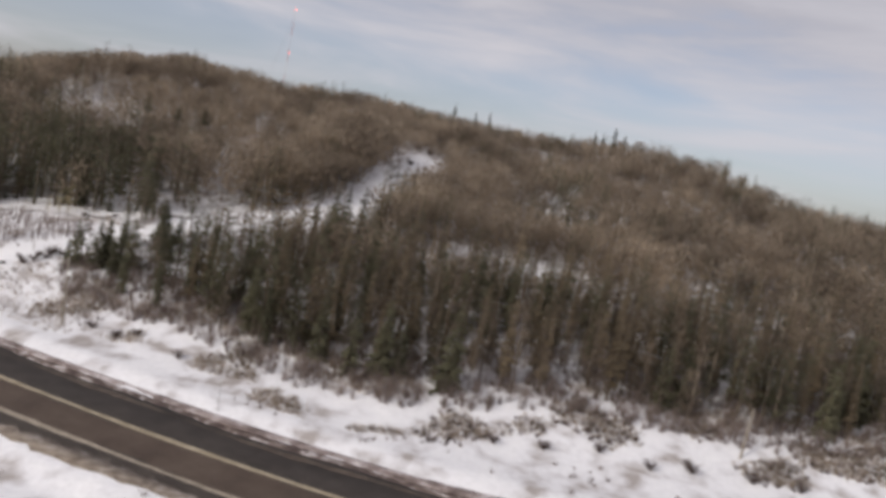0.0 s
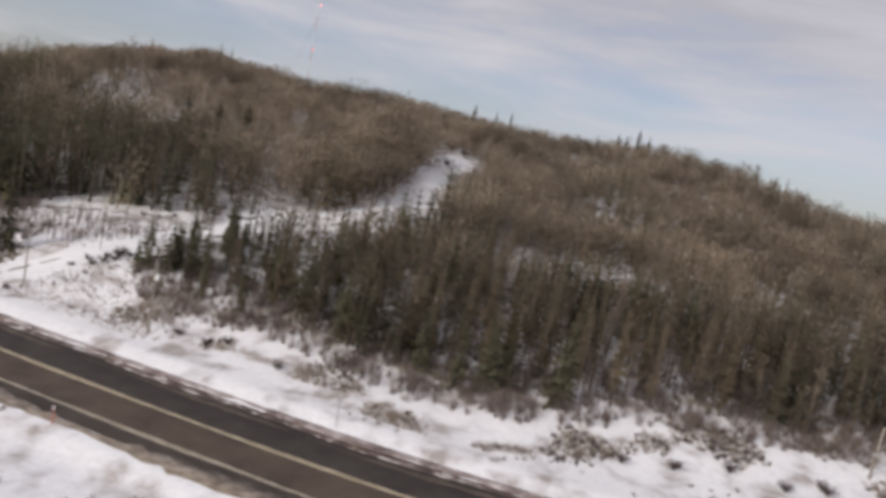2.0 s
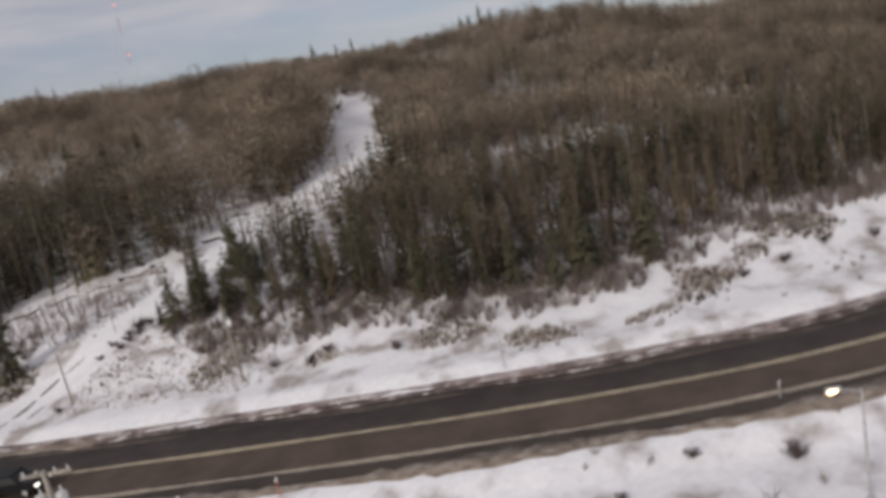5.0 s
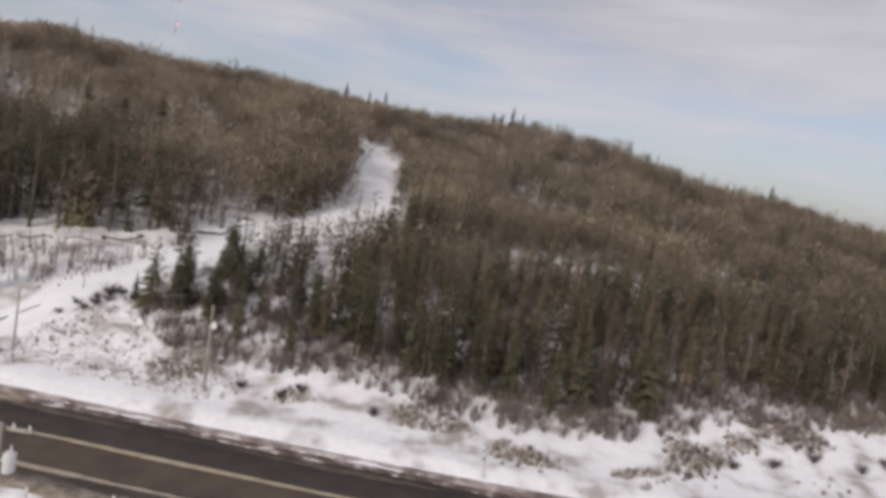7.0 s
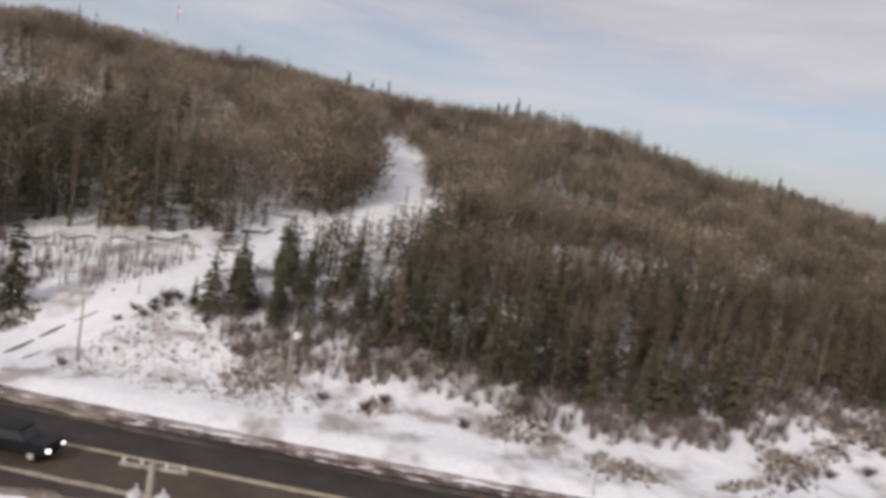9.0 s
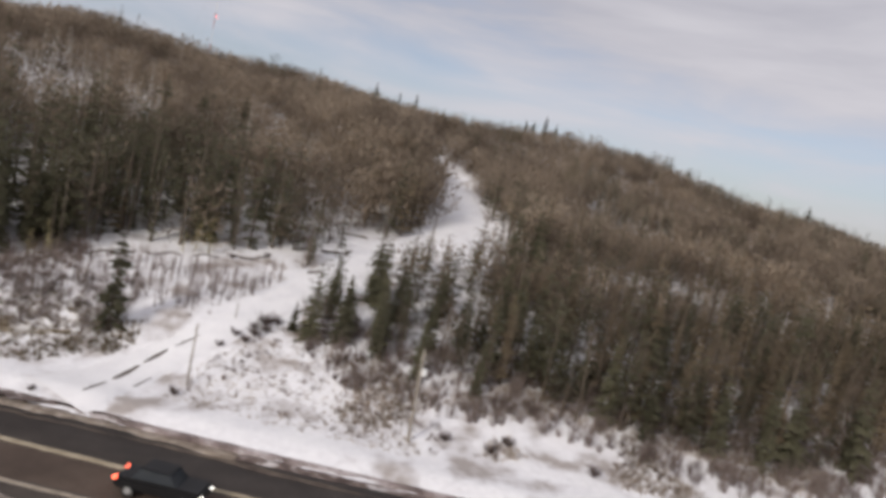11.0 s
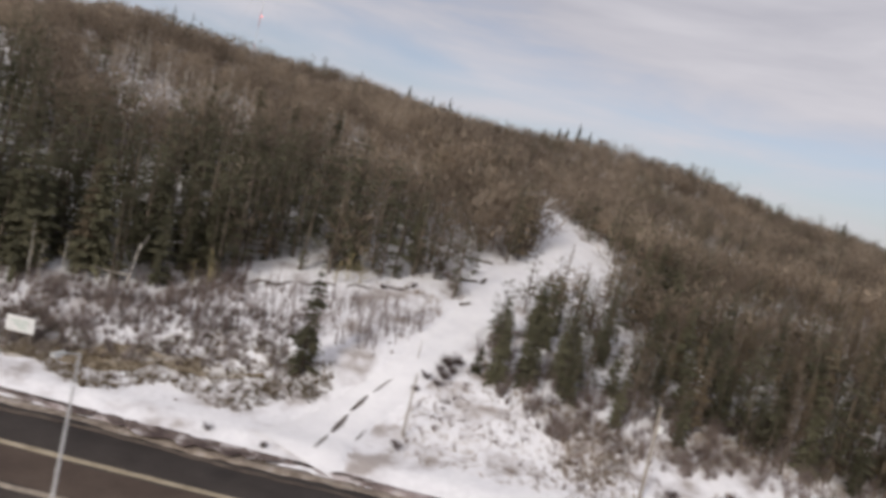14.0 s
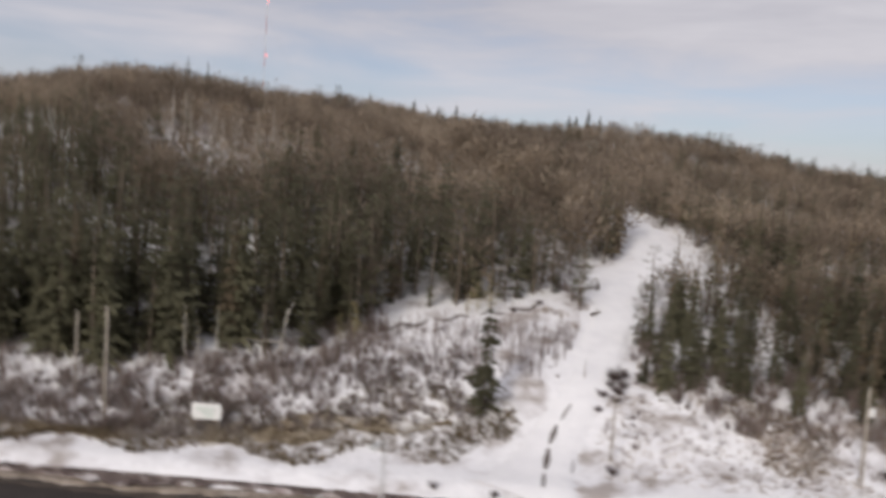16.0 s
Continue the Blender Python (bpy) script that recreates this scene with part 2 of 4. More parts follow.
def box(sx, sy, sz, m, bevel=0.0):
    bm = bmesh.new()
    bmesh.ops.create_cube(bm, size=1.0)
    bmesh.ops.scale(bm, vec=(sx, sy, sz), verts=bm.verts)
    if bevel:
        bmesh.ops.bevel(bm, geom=bm.edges[:], offset=bevel, segments=2, affect="EDGES")
    bmesh.ops.transform(bm, matrix=m, verts=bm.verts)
    return bm


def tube(r0, r1, a, b, sides=10):
    bm = bmesh.new()
    a, b = Vector(a), Vector(b)
    bmesh.ops.create_cone(bm, cap_ends=True, segments=sides, radius1=r0, radius2=r1, depth=(b - a).length)
    bmesh.ops.transform(bm, matrix=Matrix.Translation((a + b) / 2) @ (b - a).to_track_quat("Z", "Y").to_matrix().to_4x4(), verts=bm.verts)
    return bm


def empty(name, x, y, z, turn=0.0):
    ob = new(name)
    ob.matrix_basis = pose(x, y, z, 0, 0, turn)
    return ob


def strip(name, off_a, off_b, z, x0, x1, mat, thick=0.0, ragged=0.0, step=0.8, label="", camber=True):
    """A band along the road between two offsets from its centre line."""
    rng = np.random.RandomState(int(abs(off_a) * 100 + abs(off_b) * 10))
    xs = np.arange(x0, x1, step)
    verts, faces = [], []
    for x in xs:
        dy = 0.27 * (x - 2.0) / math.sqrt((x - 2.0) ** 2 + 400.0)
        nx, ny = -dy / math.hypot(1, dy), 1 / math.hypot(1, dy)
        ra = ragged * (rng.rand() - 0.5 + 0.7 * math.sin(x * 0.37 + off_a)) if ragged else 0
        rb = ragged * (rng.rand() - 0.5 + 0.7 * math.sin(x * 0.29 + off_b)) if ragged else 0
        for o in (off_a + ra, off_a * 0.5 + off_b * 0.5, off_b + rb):
            drop = 0.02 * abs(o) if camber else 0
            verts.append((x + nx * o, road_y(x) + ny * o, z - drop))
        if thick:
            for o in (off_a - 0.2, off_b + 0.2):
                verts.append((x + nx * o, road_y(x) + ny * o, z - thick - 0.02 * abs(o)))
    w = 5 if thick else 3
    for i in range(len(xs) - 1):
        a, b = i * w, (i + 1) * w
        for k in (0, 1):
            faces.append((a + k, b + k, b + k + 1, a + k + 1))
        if thick:
            faces.append((a + 3, b + 3, b, a))
            faces.append((a + 2, b + 2, b + 4, a + 4))
    return tagged(mesh_object(name, verts, faces, mat, smooth_faces=True), label, kind="structure")


# ---- ground ----
def graded(stops):
    out = []
    for a, b, step in stops:
        out.extend(np.arange(a, b, step))
    return np.array(out)


gx = graded([(-4000, -800, 400), (-800, -300, 50), (-300, -120, 5), (-120, 75, 0.8), (75, 250, 4), (250, 800, 50), (800, 4001, 400)])
gy = graded([(-3000, -300, 300), (-300, 0, 30), (0, 28, 4), (28, 125, 0.7), (125, 270, 2.5), (270, 800, 30), (800, 4001, 400)])
GX, GY = np.meshgrid(gx, gy)
GZ = ground_z(GX, GY)
nx_, ny_ = len(gx), len(gy)
idx = np.arange(nx_ * ny_).reshape(ny_, nx_)
quads = np.stack([idx[:-1, :-1], idx[:-1, 1:], idx[1:, 1:], idx[1:, :-1]], -1).reshape(-1, 4)
ground = mesh_object("ground", np.stack([GX, GY, GZ], -1).reshape(-1, 3).tolist(), quads.tolist(), SNOW, smooth_faces=True)
tagged(ground, "snow covered verge and hillside, uneven and patchy", "ground", kind="structure")

# ---- road ----
road = strip("road", -5.3, 4.7, ROAD_Z, -900, 900, ASPHALT, thick=0.3, step=1.5, label="two lane asphalt highway, bare and salt stained")
tagged(road, category="road")
strip("lane_surface", -3.5, -0.25, ROAD_Z + 0.005, -300, 300, SALTED, ragged=0.2, label="brownish worn traffic lane")
strip("centre_line", -0.22, 0.22, ROAD_Z + 0.012, -300, 300, LINE_YELLOW, ragged=0.06, label="worn yellow centre line")
strip("edge_line", -3.9, -3.5, ROAD_Z + 0.012, -300, 300, LINE_WHITE, ragged=0.08, label="worn white edge line")
strip("edge_line", 3.4, 3.8, ROAD_Z + 0.012, -300, 300, FADED_LINE, ragged=0.25, label="edge line worn down to a brown streak")
strip("shoulder", 4.2, 5.5, ROAD_Z + 0.03, -300, -50, GRAVEL, thick=0.2, ragged=0.35, label="tan gravel shoulder")
strip("shoulder", 4.4, 5.5, ROAD_Z + 0.03, -50.5, 300, SLUSH, thick=0.2, ragged=0.3, label="shoulder of dark slush and wet gravel")
strip("shoulder", -6.1, -5.0, ROAD_Z + 0.03, -300, 300, GRAVEL, thick=0.2, ragged=0.5, label="gravel shoulder mixed with snow")
strip("snow_berm", 5.3, 6.15, ROAD_Z + 0.20, -300, 300, DIRTY_SNOW, thick=0.4, ragged=0.4, label="dirty ploughed snow berm")
strip("slush_edge", 4.9, 6.3, ROAD_Z + 0.235, -120, -57, SLUSH, ragged=0.9, step=0.5, label="dark thawed slush and earth along the road edge")
strip("verge_groove", 8.6, 9.1, ROAD_Z + 0.30, -120, 120, DIRTY_SNOW, ragged=0.5, label="shallow dirty groove along the snowy verge", camber=False)

# ---- snow trail up the hill ----
TRAIL = [(-61.0, 61.4, 3.8), (-58.8, 64.5, 2.6), (-56.0, 68.3, 2.0), (-52.4, 72.2, 1.8), (-49.3, 76.5, 1.9), (-46.0, 82.0, 2.2), (-43.0, 87.0, 2.5), (-40.5, 91.5, 3.2),
         (-37.0, 95.5, 4.0), (-31.5, 98.5, 4.2), (-27.5, 102.5, 4.6), (-26.2, 109.0, 4.2), (-26.0, 116.0, 3.8), (-26.0, 125.0, 3.8), (-25.5, 138.0, 4.6), (-25.8, 152.0, 4.8), (-25.6, 165.0, 5.2)]
# levelled turning place west of the track's bend
PAD = [(-43.6, 96.6, 0.9), (-42.4, 96.4, 1.7), (-40.0, 96.4, 2.2), (-37.0, 97.0, 2.4)]


def along(points, n):
    pts = np.array(points)
    s = np.linspace(0, len(pts) - 1, n)
    return np.stack([np.interp(s, np.arange(len(pts)), pts[:, k]) for k in range(3)], 1)


TRAIL_FINE, PAD_FINE = along(TRAIL, 160), along(PAD, 16)
OPEN_GROUND = np.concatenate([TRAIL_FINE, PAD_FINE])


def trail_gap(x, y):
    """Distance to the trail's edge, negative on it."""
    d = np.hypot(OPEN_GROUND[:, 0] - x, OPEN_GROUND[:, 1] - y) - OPEN_GROUND[:, 2]
    return float(d.min())


def ribbon(name, pts, mat, lift, across=7, ragged=0.0, label="", kind="structure", parent=None):
    """A soft band laid over the ground along points (x, y, half width)."""
    rng = np.random.RandomState(5)
    verts, faces = [], []
    for i, (x, y, w) in enumerate(pts):
        a, b = pts[max(i - 1, 0)], pts[min(i + 1, len(pts) - 1)]
        dx, dy = b[0] - a[0], b[1] - a[1]
        q = math.hypot(dx, dy) or 1.0
        nx, ny = -dy / q, dx / q
        for k in range(across):
            u = (k / (across - 1) * 2 - 1) * (w + ragged * (rng.rand() - 0.5) * (k in (0, across - 1)))
            X, Y = x + nx * u, y + ny * u
            verts.append((X, Y, float(ground_z(X, Y)) + (lift if 0 < k < across - 1 else -0.15)))
    for i in range(len(pts) - 1):
        for k in range(across - 1):
            a, b = i * across + k, (i + 1) * across + k
            faces.append((a, a + 1, b + 1, b))
    ob = mesh_object(name, verts, faces, mat, parent, smooth_faces=True)
    return tagged(ob, label, kind=kind)


ribbon("trail", [tuple(p) for p in TRAIL_FINE], TRAIL_SNOW, 0.14, across=9, ragged=0.8, label="packed snow track climbing from the highway into the woods")
ribbon("turning_place", [tuple(p) for p in PAD_FINE], TRAIL_SNOW, 0.12, across=9, ragged=0.8, label="levelled snowy turning place beside the track")
RUTS = [(-59.6, 61.8, -58.7, 63.9, 0.14), (-58.5, 64.3, -57.4, 66.6, 0.26), (-57.2, 67.0, -56.0, 68.8, 0.22), (-55.6, 69.2, -54.2, 70.7, 0.10), (-57.0, 63.6, -56.2, 65.2, 0.07), (-43.6, 90.2, -42.6, 92.2, 0.3)]
for x0, y0, x1, y1, w in RUTS:
    rut = [(x0 + (x1 - x0) * s, y0 + (y1 - y0) * s, w * (0.4 + math.sin(s * math.pi)) * (0.8 + 0.4 * random.random())) for s in np.linspace(0, 1, 15)]
    ribbon("rut", rut, MUD, 0.17, across=5, ragged=0.12, label="dark thawed rut in the packed snow")


# ---- trees ----
def cone_rings(verts, faces, pts, radii, sides):
    base = len(verts)
    for (x, y, z), r in zip(pts, radii):
        for k in range(sides):
            a = 2 * math.pi * k / sides
            verts.append((x + r * math.cos(a), y + r * math.sin(a), z))
    for i in range(len(pts) - 1):
        for k in range(sides):
            a, b = base + i * sides + k, base + i * sides + (k + 1) % sides
            faces.append((a, b, b + sides, a + sides))


def fir_shape(rng, h, r, whorls, per, sprigs, bare=0.12):
    """Trunk and crown of a ragged boreal fir: whorls of drooping boughs with side sprigs."""
    tv, tf, cv, cf = [], [], [], []
    lean = (rng.rand(2) - 0.5) * 0.03 * h
    cone_rings(tv, tf, [(0, 0, -0.4), (lean[0] * 0.5, lean[1] * 0.5, h * 0.5), (lean[0], lean[1], h * 0.99)], [0.017 * h, 0.010 * h, 0.002 * h], 6)
    for w in range(whorls):
        s = bare + (1 - bare) * (w + rng.rand() * 0.6) / whorls
        z0 = h * min(s, 0.985)
        reach = r * ((1 - s) ** 0.7 * 0.95 + 0.06) * (0.5 + 0.8 * rng.rand())
        cx, cy = lean * s
        for k in range(per):
            if rng.rand() < 0.2:
                continue
            a = 2 * math.pi * (k + rng.rand() * 0.8) / per + w * 1.7
            L = reach * (0.65 + 0.6 * rng.rand())
            ca, sa = math.cos(a), math.sin(a)
            droop = L * (0.18 + 0.35 * rng.rand()) - 0.25 * L * s
            tip = (cx + ca * L, cy + sa * L, z0 - droop)
            wd = 0.17 * L + 0.09
            mid = (cx + ca * L * 0.5, cy + sa * L * 0.5, z0 - droop * 0.35)
            b = len(cv)
            cv.extend([(cx, cy, z0), (mid[0] - sa * wd, mid[1] + ca * wd, mid[2] - 0.12 * L), tip, (mid[0] + sa * wd, mid[1] - ca * wd, mid[2] - 0.12 * L), (mid[0], mid[1], mid[2] + 0.1 * L)])
            cf.extend([(b, b + 1, b + 4), (b + 4, b + 1, b + 2), (b, b + 4, b + 3), (b + 4, b + 2, b + 3)])
            for q in range(sprigs):
                u = 0.3 + 0.65 * rng.rand()
                px, py, pz = cx + ca * L * u, cy + sa * L * u, z0 - droop * u * u
                side = 1 if q % 2 else -1
                e = a + side * (0.7 + 0.5 * rng.rand())
                l2 = L * 0.42 * (1.15 - u) + 0.15
                b = len(cv)
                cv.extend([(px, py, pz + 0.03), (px + math.cos(e) * l2, py + math.sin(e) * l2, pz - 0.3 * l2), (px + ca * 0.16 * L, py + sa * 0.16 * L, pz - 0.06 - 0.2 * rng.rand() * L)])
                cf.append((b, b + 1, b + 2))
    return tv, tf, cv, cf


def bare_shape(rng, h, r, limbs, twigs, width, sides=5, low=0.3):
    """Trunk with limbs, and a crown of fine twigs, of a leafless aspen or birch."""
    tv, tf, cv, cf = [], [], [], []
    bend = (rng.rand(2) - 0.5) * 0.08 * h
    def axis(s):
        return bend[0] * s * s, bend[1] * s * s, h * s
    r0 = 0.008 * h + 0.015
    cone_rings(tv, tf, [(0, 0, -0.4), axis(0.35), axis(0.7), axis(0.97)], [r0 * 1.2, r0, r0 * 0.6, r0 * 0.15], sides)
    for _ in range(limbs):
        s = low + (0.92 - low) * rng.rand()
        x, y, z = axis(s)
        a = rng.rand() * 2 * math.pi
        L = r * (1.25 - s) * (0.6 + 0.7 * rng.rand())
        up = L * (0.6 + 0.7 * rng.rand())
        ex, ey, ez = x + math.cos(a) * L, y + math.sin(a) * L, min(z + up, h * 1.02)
        lw = r0 * 0.34
        b = len(tv)
        for q in range(3):
            e = q * 2.094
            tv.append((x + lw * math.cos(e), y + lw * math.sin(e), z + lw * (q == 1)))
        tv.append((ex, ey, ez))
        tf.extend([(b, b + 1, b + 3), (b + 1, b + 2, b + 3), (b + 2, b, b + 3)])
        for _ in range(max(1, twigs // limbs)):
            u = 0.25 + 0.75 * rng.rand()
            px, py, pz = x + (ex - x) * u, y + (ey - y) * u, z + (ez - z) * u
            e, t = rng.rand() * 2 * math.pi, (0.35 + 0.65 * rng.rand()) * r * 0.55
            qx, qy, qz = px + math.cos(e) * t * 0.8, py + math.sin(e) * t * 0.8, pz + t * (0.1 + 0.9 * rng.rand())
            w = width * (0.5 + rng.rand())
            b = len(cv)
            cv.extend([(px - math.sin(e) * w, py + math.cos(e) * w, pz), (px + math.sin(e) * w, py - math.cos(e) * w, pz + w), (qx, qy, qz)])
            cf.append((b, b + 1, b + 2))
    return tv, tf, cv, cf


def bushy_shape(rng, h, r, twigs, width):
    """A leafless tree seen from afar: thin stem and a rounded, lumpy cloud of fine twigs."""
    tv, tf, cv, cf = [], [], [], []
    r0 = 0.007 * h + 0.015
    cone_rings(tv, tf, [(0, 0, -0.4), (0.1, 0.05, h * 0.5), (0.15, 0.1, h * 0.9)], [r0 * 1.2, r0 * 0.8, r0 * 0.2], 3)
    lumps = [(rng.rand() * 6.283, 0.3 + 0.35 * rng.rand(), 0.16 + 0.5 * rng.rand(), 0.45 + 0.22 * rng.rand()) for _ in range(4)] + [(0.0, 0.0, 0.70, 0.55)]
    for k in range(twigs):
        a, out, level, size = lumps[k % 5]
        d = rng.normal(0, 1, 3)
        d /= np.linalg.norm(d)
        u = size * r * (0.35 + 0.65 * rng.rand() ** 0.5)
        px, py, pz = math.cos(a) * out * r + d[0] * u, math.sin(a) * out * r + d[1] * u, h * level + d[2] * u
        pz = max(pz, 0.1)
        e, t = math.atan2(d[1], d[0]) + (rng.rand() - 0.5) * 1.6, r * (0.20 + 0.22 * rng.rand())
        w = width * (0.5 + rng.rand())
        b = len(cv)
        cv.extend([(px - math.sin(e) * w, py + math.cos(e) * w, pz - w * rng.rand()), (px + math.sin(e) * w, py - math.cos(e) * w, pz), (px + math.cos(e) * t * 0.75, py + math.sin(e) * t * 0.75, pz + t * (0.75 * rng.rand() + 0.1 * d[2]))])
        cf.append((b, b + 1, b + 2))
    return tv, tf, cv, cf


def pine_shape(rng, h, r, clumps, tufts):
    """A pine or old spruce with an uneven crown: bare lower stem, then clumps of needle tufts at the ends of short boughs."""
    tv, tf, cv, cf = [], [], [], []
    lean = (rng.rand(2) - 0.5) * 0.06 * h
    cone_rings(tv, tf, [(0, 0, -0.4), (lean[0] * 0.5, lean[1] * 0.5, h * 0.5), (lean[0], lean[1], h * 0.97)], [0.016 * h, 0.011 * h, 0.002 * h], 5)
    for k in range(clumps):
        s = 0.22 + 0.78 * (k + rng.rand()) / clumps
        a = k * 2.4 + rng.rand()
        out = r * (1.08 - s) ** 0.55 * (0.35 + 0.65 * rng.rand())
        ox, oy, oz = lean[0] * s + math.cos(a) * out, lean[1] * s + math.sin(a) * out, h * s
        size = 0.32 * r * (1.25 - 0.7 * s)
        for _ in range(tufts):
            d = rng.normal(0, 1, 3)
            d /= np.linalg.norm(d)
            p = np.array((ox, oy, oz)) + d * size * (0.4 + 0.6 * rng.rand()) * (1, 1, 0.55)
            e, t, w = rng.rand() * 6.283, size * (0.5 + 0.5 * rng.rand()), size * 0.22
            b = len(cv)
            cv.extend([(p[0] - math.sin(e) * w, p[1] + math.cos(e) * w, p[2]), (p[0] + math.sin(e) * w, p[1] - math.cos(e) * w, p[2] - 0.05), (p[0] + math.cos(e) * t, p[1] + math.sin(e) * t, p[2] + t * (rng.rand() - 0.35))])
            cf.append((b, b + 1, b + 2))
    return tv, tf, cv, cf


def raw_mesh(name, v, f, mat):
    me = bpy.data.meshes.new(name)
    me.from_pydata(v, [], f)
    me.materials.append(mat)
    return me


def tree_kind(name, shape, trunk_mat, crown_mat):
    tv, tf, cv, cf = shape
    return raw_mesh(name + "_trunk", tv, tf, trunk_mat), raw_mesh(name + "_crown", cv, cf, crown_mat)


def plant_tree(name, meshes, x, y, scale, turn, label, category, group):
    root = empty(name, x, y, float(ground_z(x, y)) - 0.05, turn)
    root.scale = (scale, scale, scale)
    for nm, me in zip(("trunk", "crown"), meshes):
        ob = new(nm, me)
        ob.parent = root
    return tagged(root, label, category, group)


def merged(name, shapes, places, mats, label):
    """Many far trees in one object: numpy copies of a few shapes."""
    V, F, M, base = [], [], [], 0
    for (x, y, sc, turn, kind) in places:
        z = float(ground_z(x, y)) - 0.1
        c, s = math.cos(turn) * sc, math.sin(turn) * sc
        for slot in (0, 1):
            v, tri = shapes[kind][slot]
            w = np.empty_like(v)
            w[:, 0], w[:, 1], w[:, 2] = v[:, 0] * c - v[:, 1] * s + x, v[:, 0] * s + v[:, 1] * c + y, v[:, 2] * sc + z
            V.append(w)
            F.append(tri + base)
            M.append(np.full(len(tri), slot, np.int32))
            base += len(v)
    V, F, M = np.concatenate(V), np.concatenate(F), np.concatenate(M)
    me = bpy.data.meshes.new(name)
    me.vertices.add(len(V))
    me.vertices.foreach_set("co", V.astype(np.float32).ravel())
    me.loops.add(F.size)
    me.loops.foreach_set("vertex_index", F.astype(np.int32).ravel())
    me.polygons.add(len(F))
    me.polygons.foreach_set("loop_start", np.arange(0, F.size, 3, dtype=np.int32))
    for m in mats:
        me.materials.append(m)
    me.polygons.foreach_set("material_index", M)
    me.update(calc_edges=True)
    me.validate()
    ob = new(name, me)
    return tagged(ob, label, "trees", kind="stuff")


def tri_arrays(shape):
    tv, tf, cv, cf = shape
    out = []
    for v, f in ((tv, tf), (cv, cf)):
        t = []
        for q in f:
            t.append(q[:3])
            if len(q) == 4:
                t.append((q[0], q[2], q[3]))
        out.append((np.array(v, float), np.array(t, int)))
    return out


# edge of the woods, as y over x
EDGE_X = (-260, -110, -84, -76, -71, -67, -58, -47.5, -46, -38, -30, -22, -15, -8, 0, 6, 15, 26, 50, 90, 200)
EDGE_Y = (110, 84, 77.5, 77.5, 80.5, 83.5, 85.5, 89, 71, 67.2, 65.8, 63.4, 60.4, 60, 62.8, 65.2, 66.2, 67.6, 76, 90, 130)


def edge_y(x):
    return float(np.interp(x, EDGE_X, EDGE_Y))


def wooded(x, y):
    """How thick the woods stand: 0 open, 1 dense."""
    if y < edge_y(x):
        return 0.0
    g = trail_gap(x, y)
    if g < 0.4:
        return 0.0
    d = 1.0
    if g < 3.0 and y < 100:
        d = 0.6
    # narrow snowy ride across the eastern slope
    if abs(y - 101.5 - 0.12 * x) < 2.6 and -9.5 < x < 9:
        d = 0.05
    if -47 < x < -30 and 64 < y < 94:
        d = 0.7
    # open birch stands where the snow shows through
    if -55 < x < -42 and 90 < y < 118:
        d = 0.55
    if -92 < x < -72 and 112 < y < 143:
        d = 0.78
    return d


rng = np.random.RandomState(11)
FIRS = [tree_kind("fir", fir_shape(rng, 9.0, 1.35 + 0.5 * rng.rand(), 24, 7, 4, bare=0.08), BARK, NEEDLE) for _ in range(6)]
BARES = [tree_kind("bare_tree", bare_shape(rng, 8.5, 1.5 + 0.5 * rng.rand(), 24, 260, 0.026, low=0.15), BARK, TWIG) for _ in range(6)]
FIRS[3:] = [tree_kind("spruce", pine_shape(rng, 9.0, 2.0 + 0.5 * rng.rand(), 26, 16), BARK, NEEDLE) for _ in range(3)]
FAR_FIRS = [tri_arrays(fir_shape(rng, 9.0, 1.4 + 0.5 * rng.rand(), 13, 6, 1, bare=0.06)) for _ in range(3)] + [tri_arrays(pine_shape(rng, 9.0, 2.0 + 0.6 * rng.rand(), 20, 9)) for _ in range(4)]
LARCHES = [tree_kind("larch", fir_shape(rng, 9.0, 0.95 + 0.35 * rng.rand(), 22, 6, 3, bare=0.14), BARK, LARCH) for _ in range(3)]
FAR_LARCHES = [tri_arrays(fir_shape(rng, 9.0, 1.0 + 0.4 * rng.rand(), 13, 6, 1, bare=0.12)) for _ in range(3)]
FAR_BARES = [tri_arrays(bushy_shape(rng, 7.6, 3.1 + 0.8 * rng.rand(), 190, 0.125)) for _ in range(10)]
FAR_BIRCHES = [tri_arrays(bare_shape(rng, 9.0, 1.5, 9, 54, 0.09, sides=4, low=0.45)) for _ in range(10)]
BRUSH = [tri_arrays(bushy_shape(rng, 3.0, 1.8, 44, 0.11)) for _ in range(4)]

fir_label = "dark olive ragged fir standing in snow at the wood's edge"
larch_label = "slender tan larch without needles at the wood's edge"
bare_label = "leafless grey brown aspen among firs on the snowy slope"
near_firs, near_bares, far_firs, far_bares, far_birches, far_larches, brush = 0, 0, [], [], [], [], []
spots = []
y = 57.0
while y < 322.0:
    gap = 1.75 if y < 90 else (2.15 if y < 135 else (2.65 if y < 200 else 3.0))
    x = -52 - y * 0.66
    while x < max(0.87 * y - 16, y - 70):
        px, py = x + (rng.rand() - 0.5) * gap * 1.6, y + (rng.rand() - 0.5) * gap * 1.6
        keep = rng.rand()
        x += gap
        cy = np.interp(px, CREST_X, CREST_Y)
        if py > cy + 10 or keep > wooded(px, py):
            continue
        spots.append((px, py))
        if py < 190:
            rng.rand() < (0.3 if px < -45 and py < 101 else 0.75) and brush.append((px + (rng.rand() - 0.5) * 2, py + rng.rand() * 1.5, 0.5 + 0.6 * rng.rand(), rng.rand() * 6.28, rng.randint(0, 4)))
    y += gap
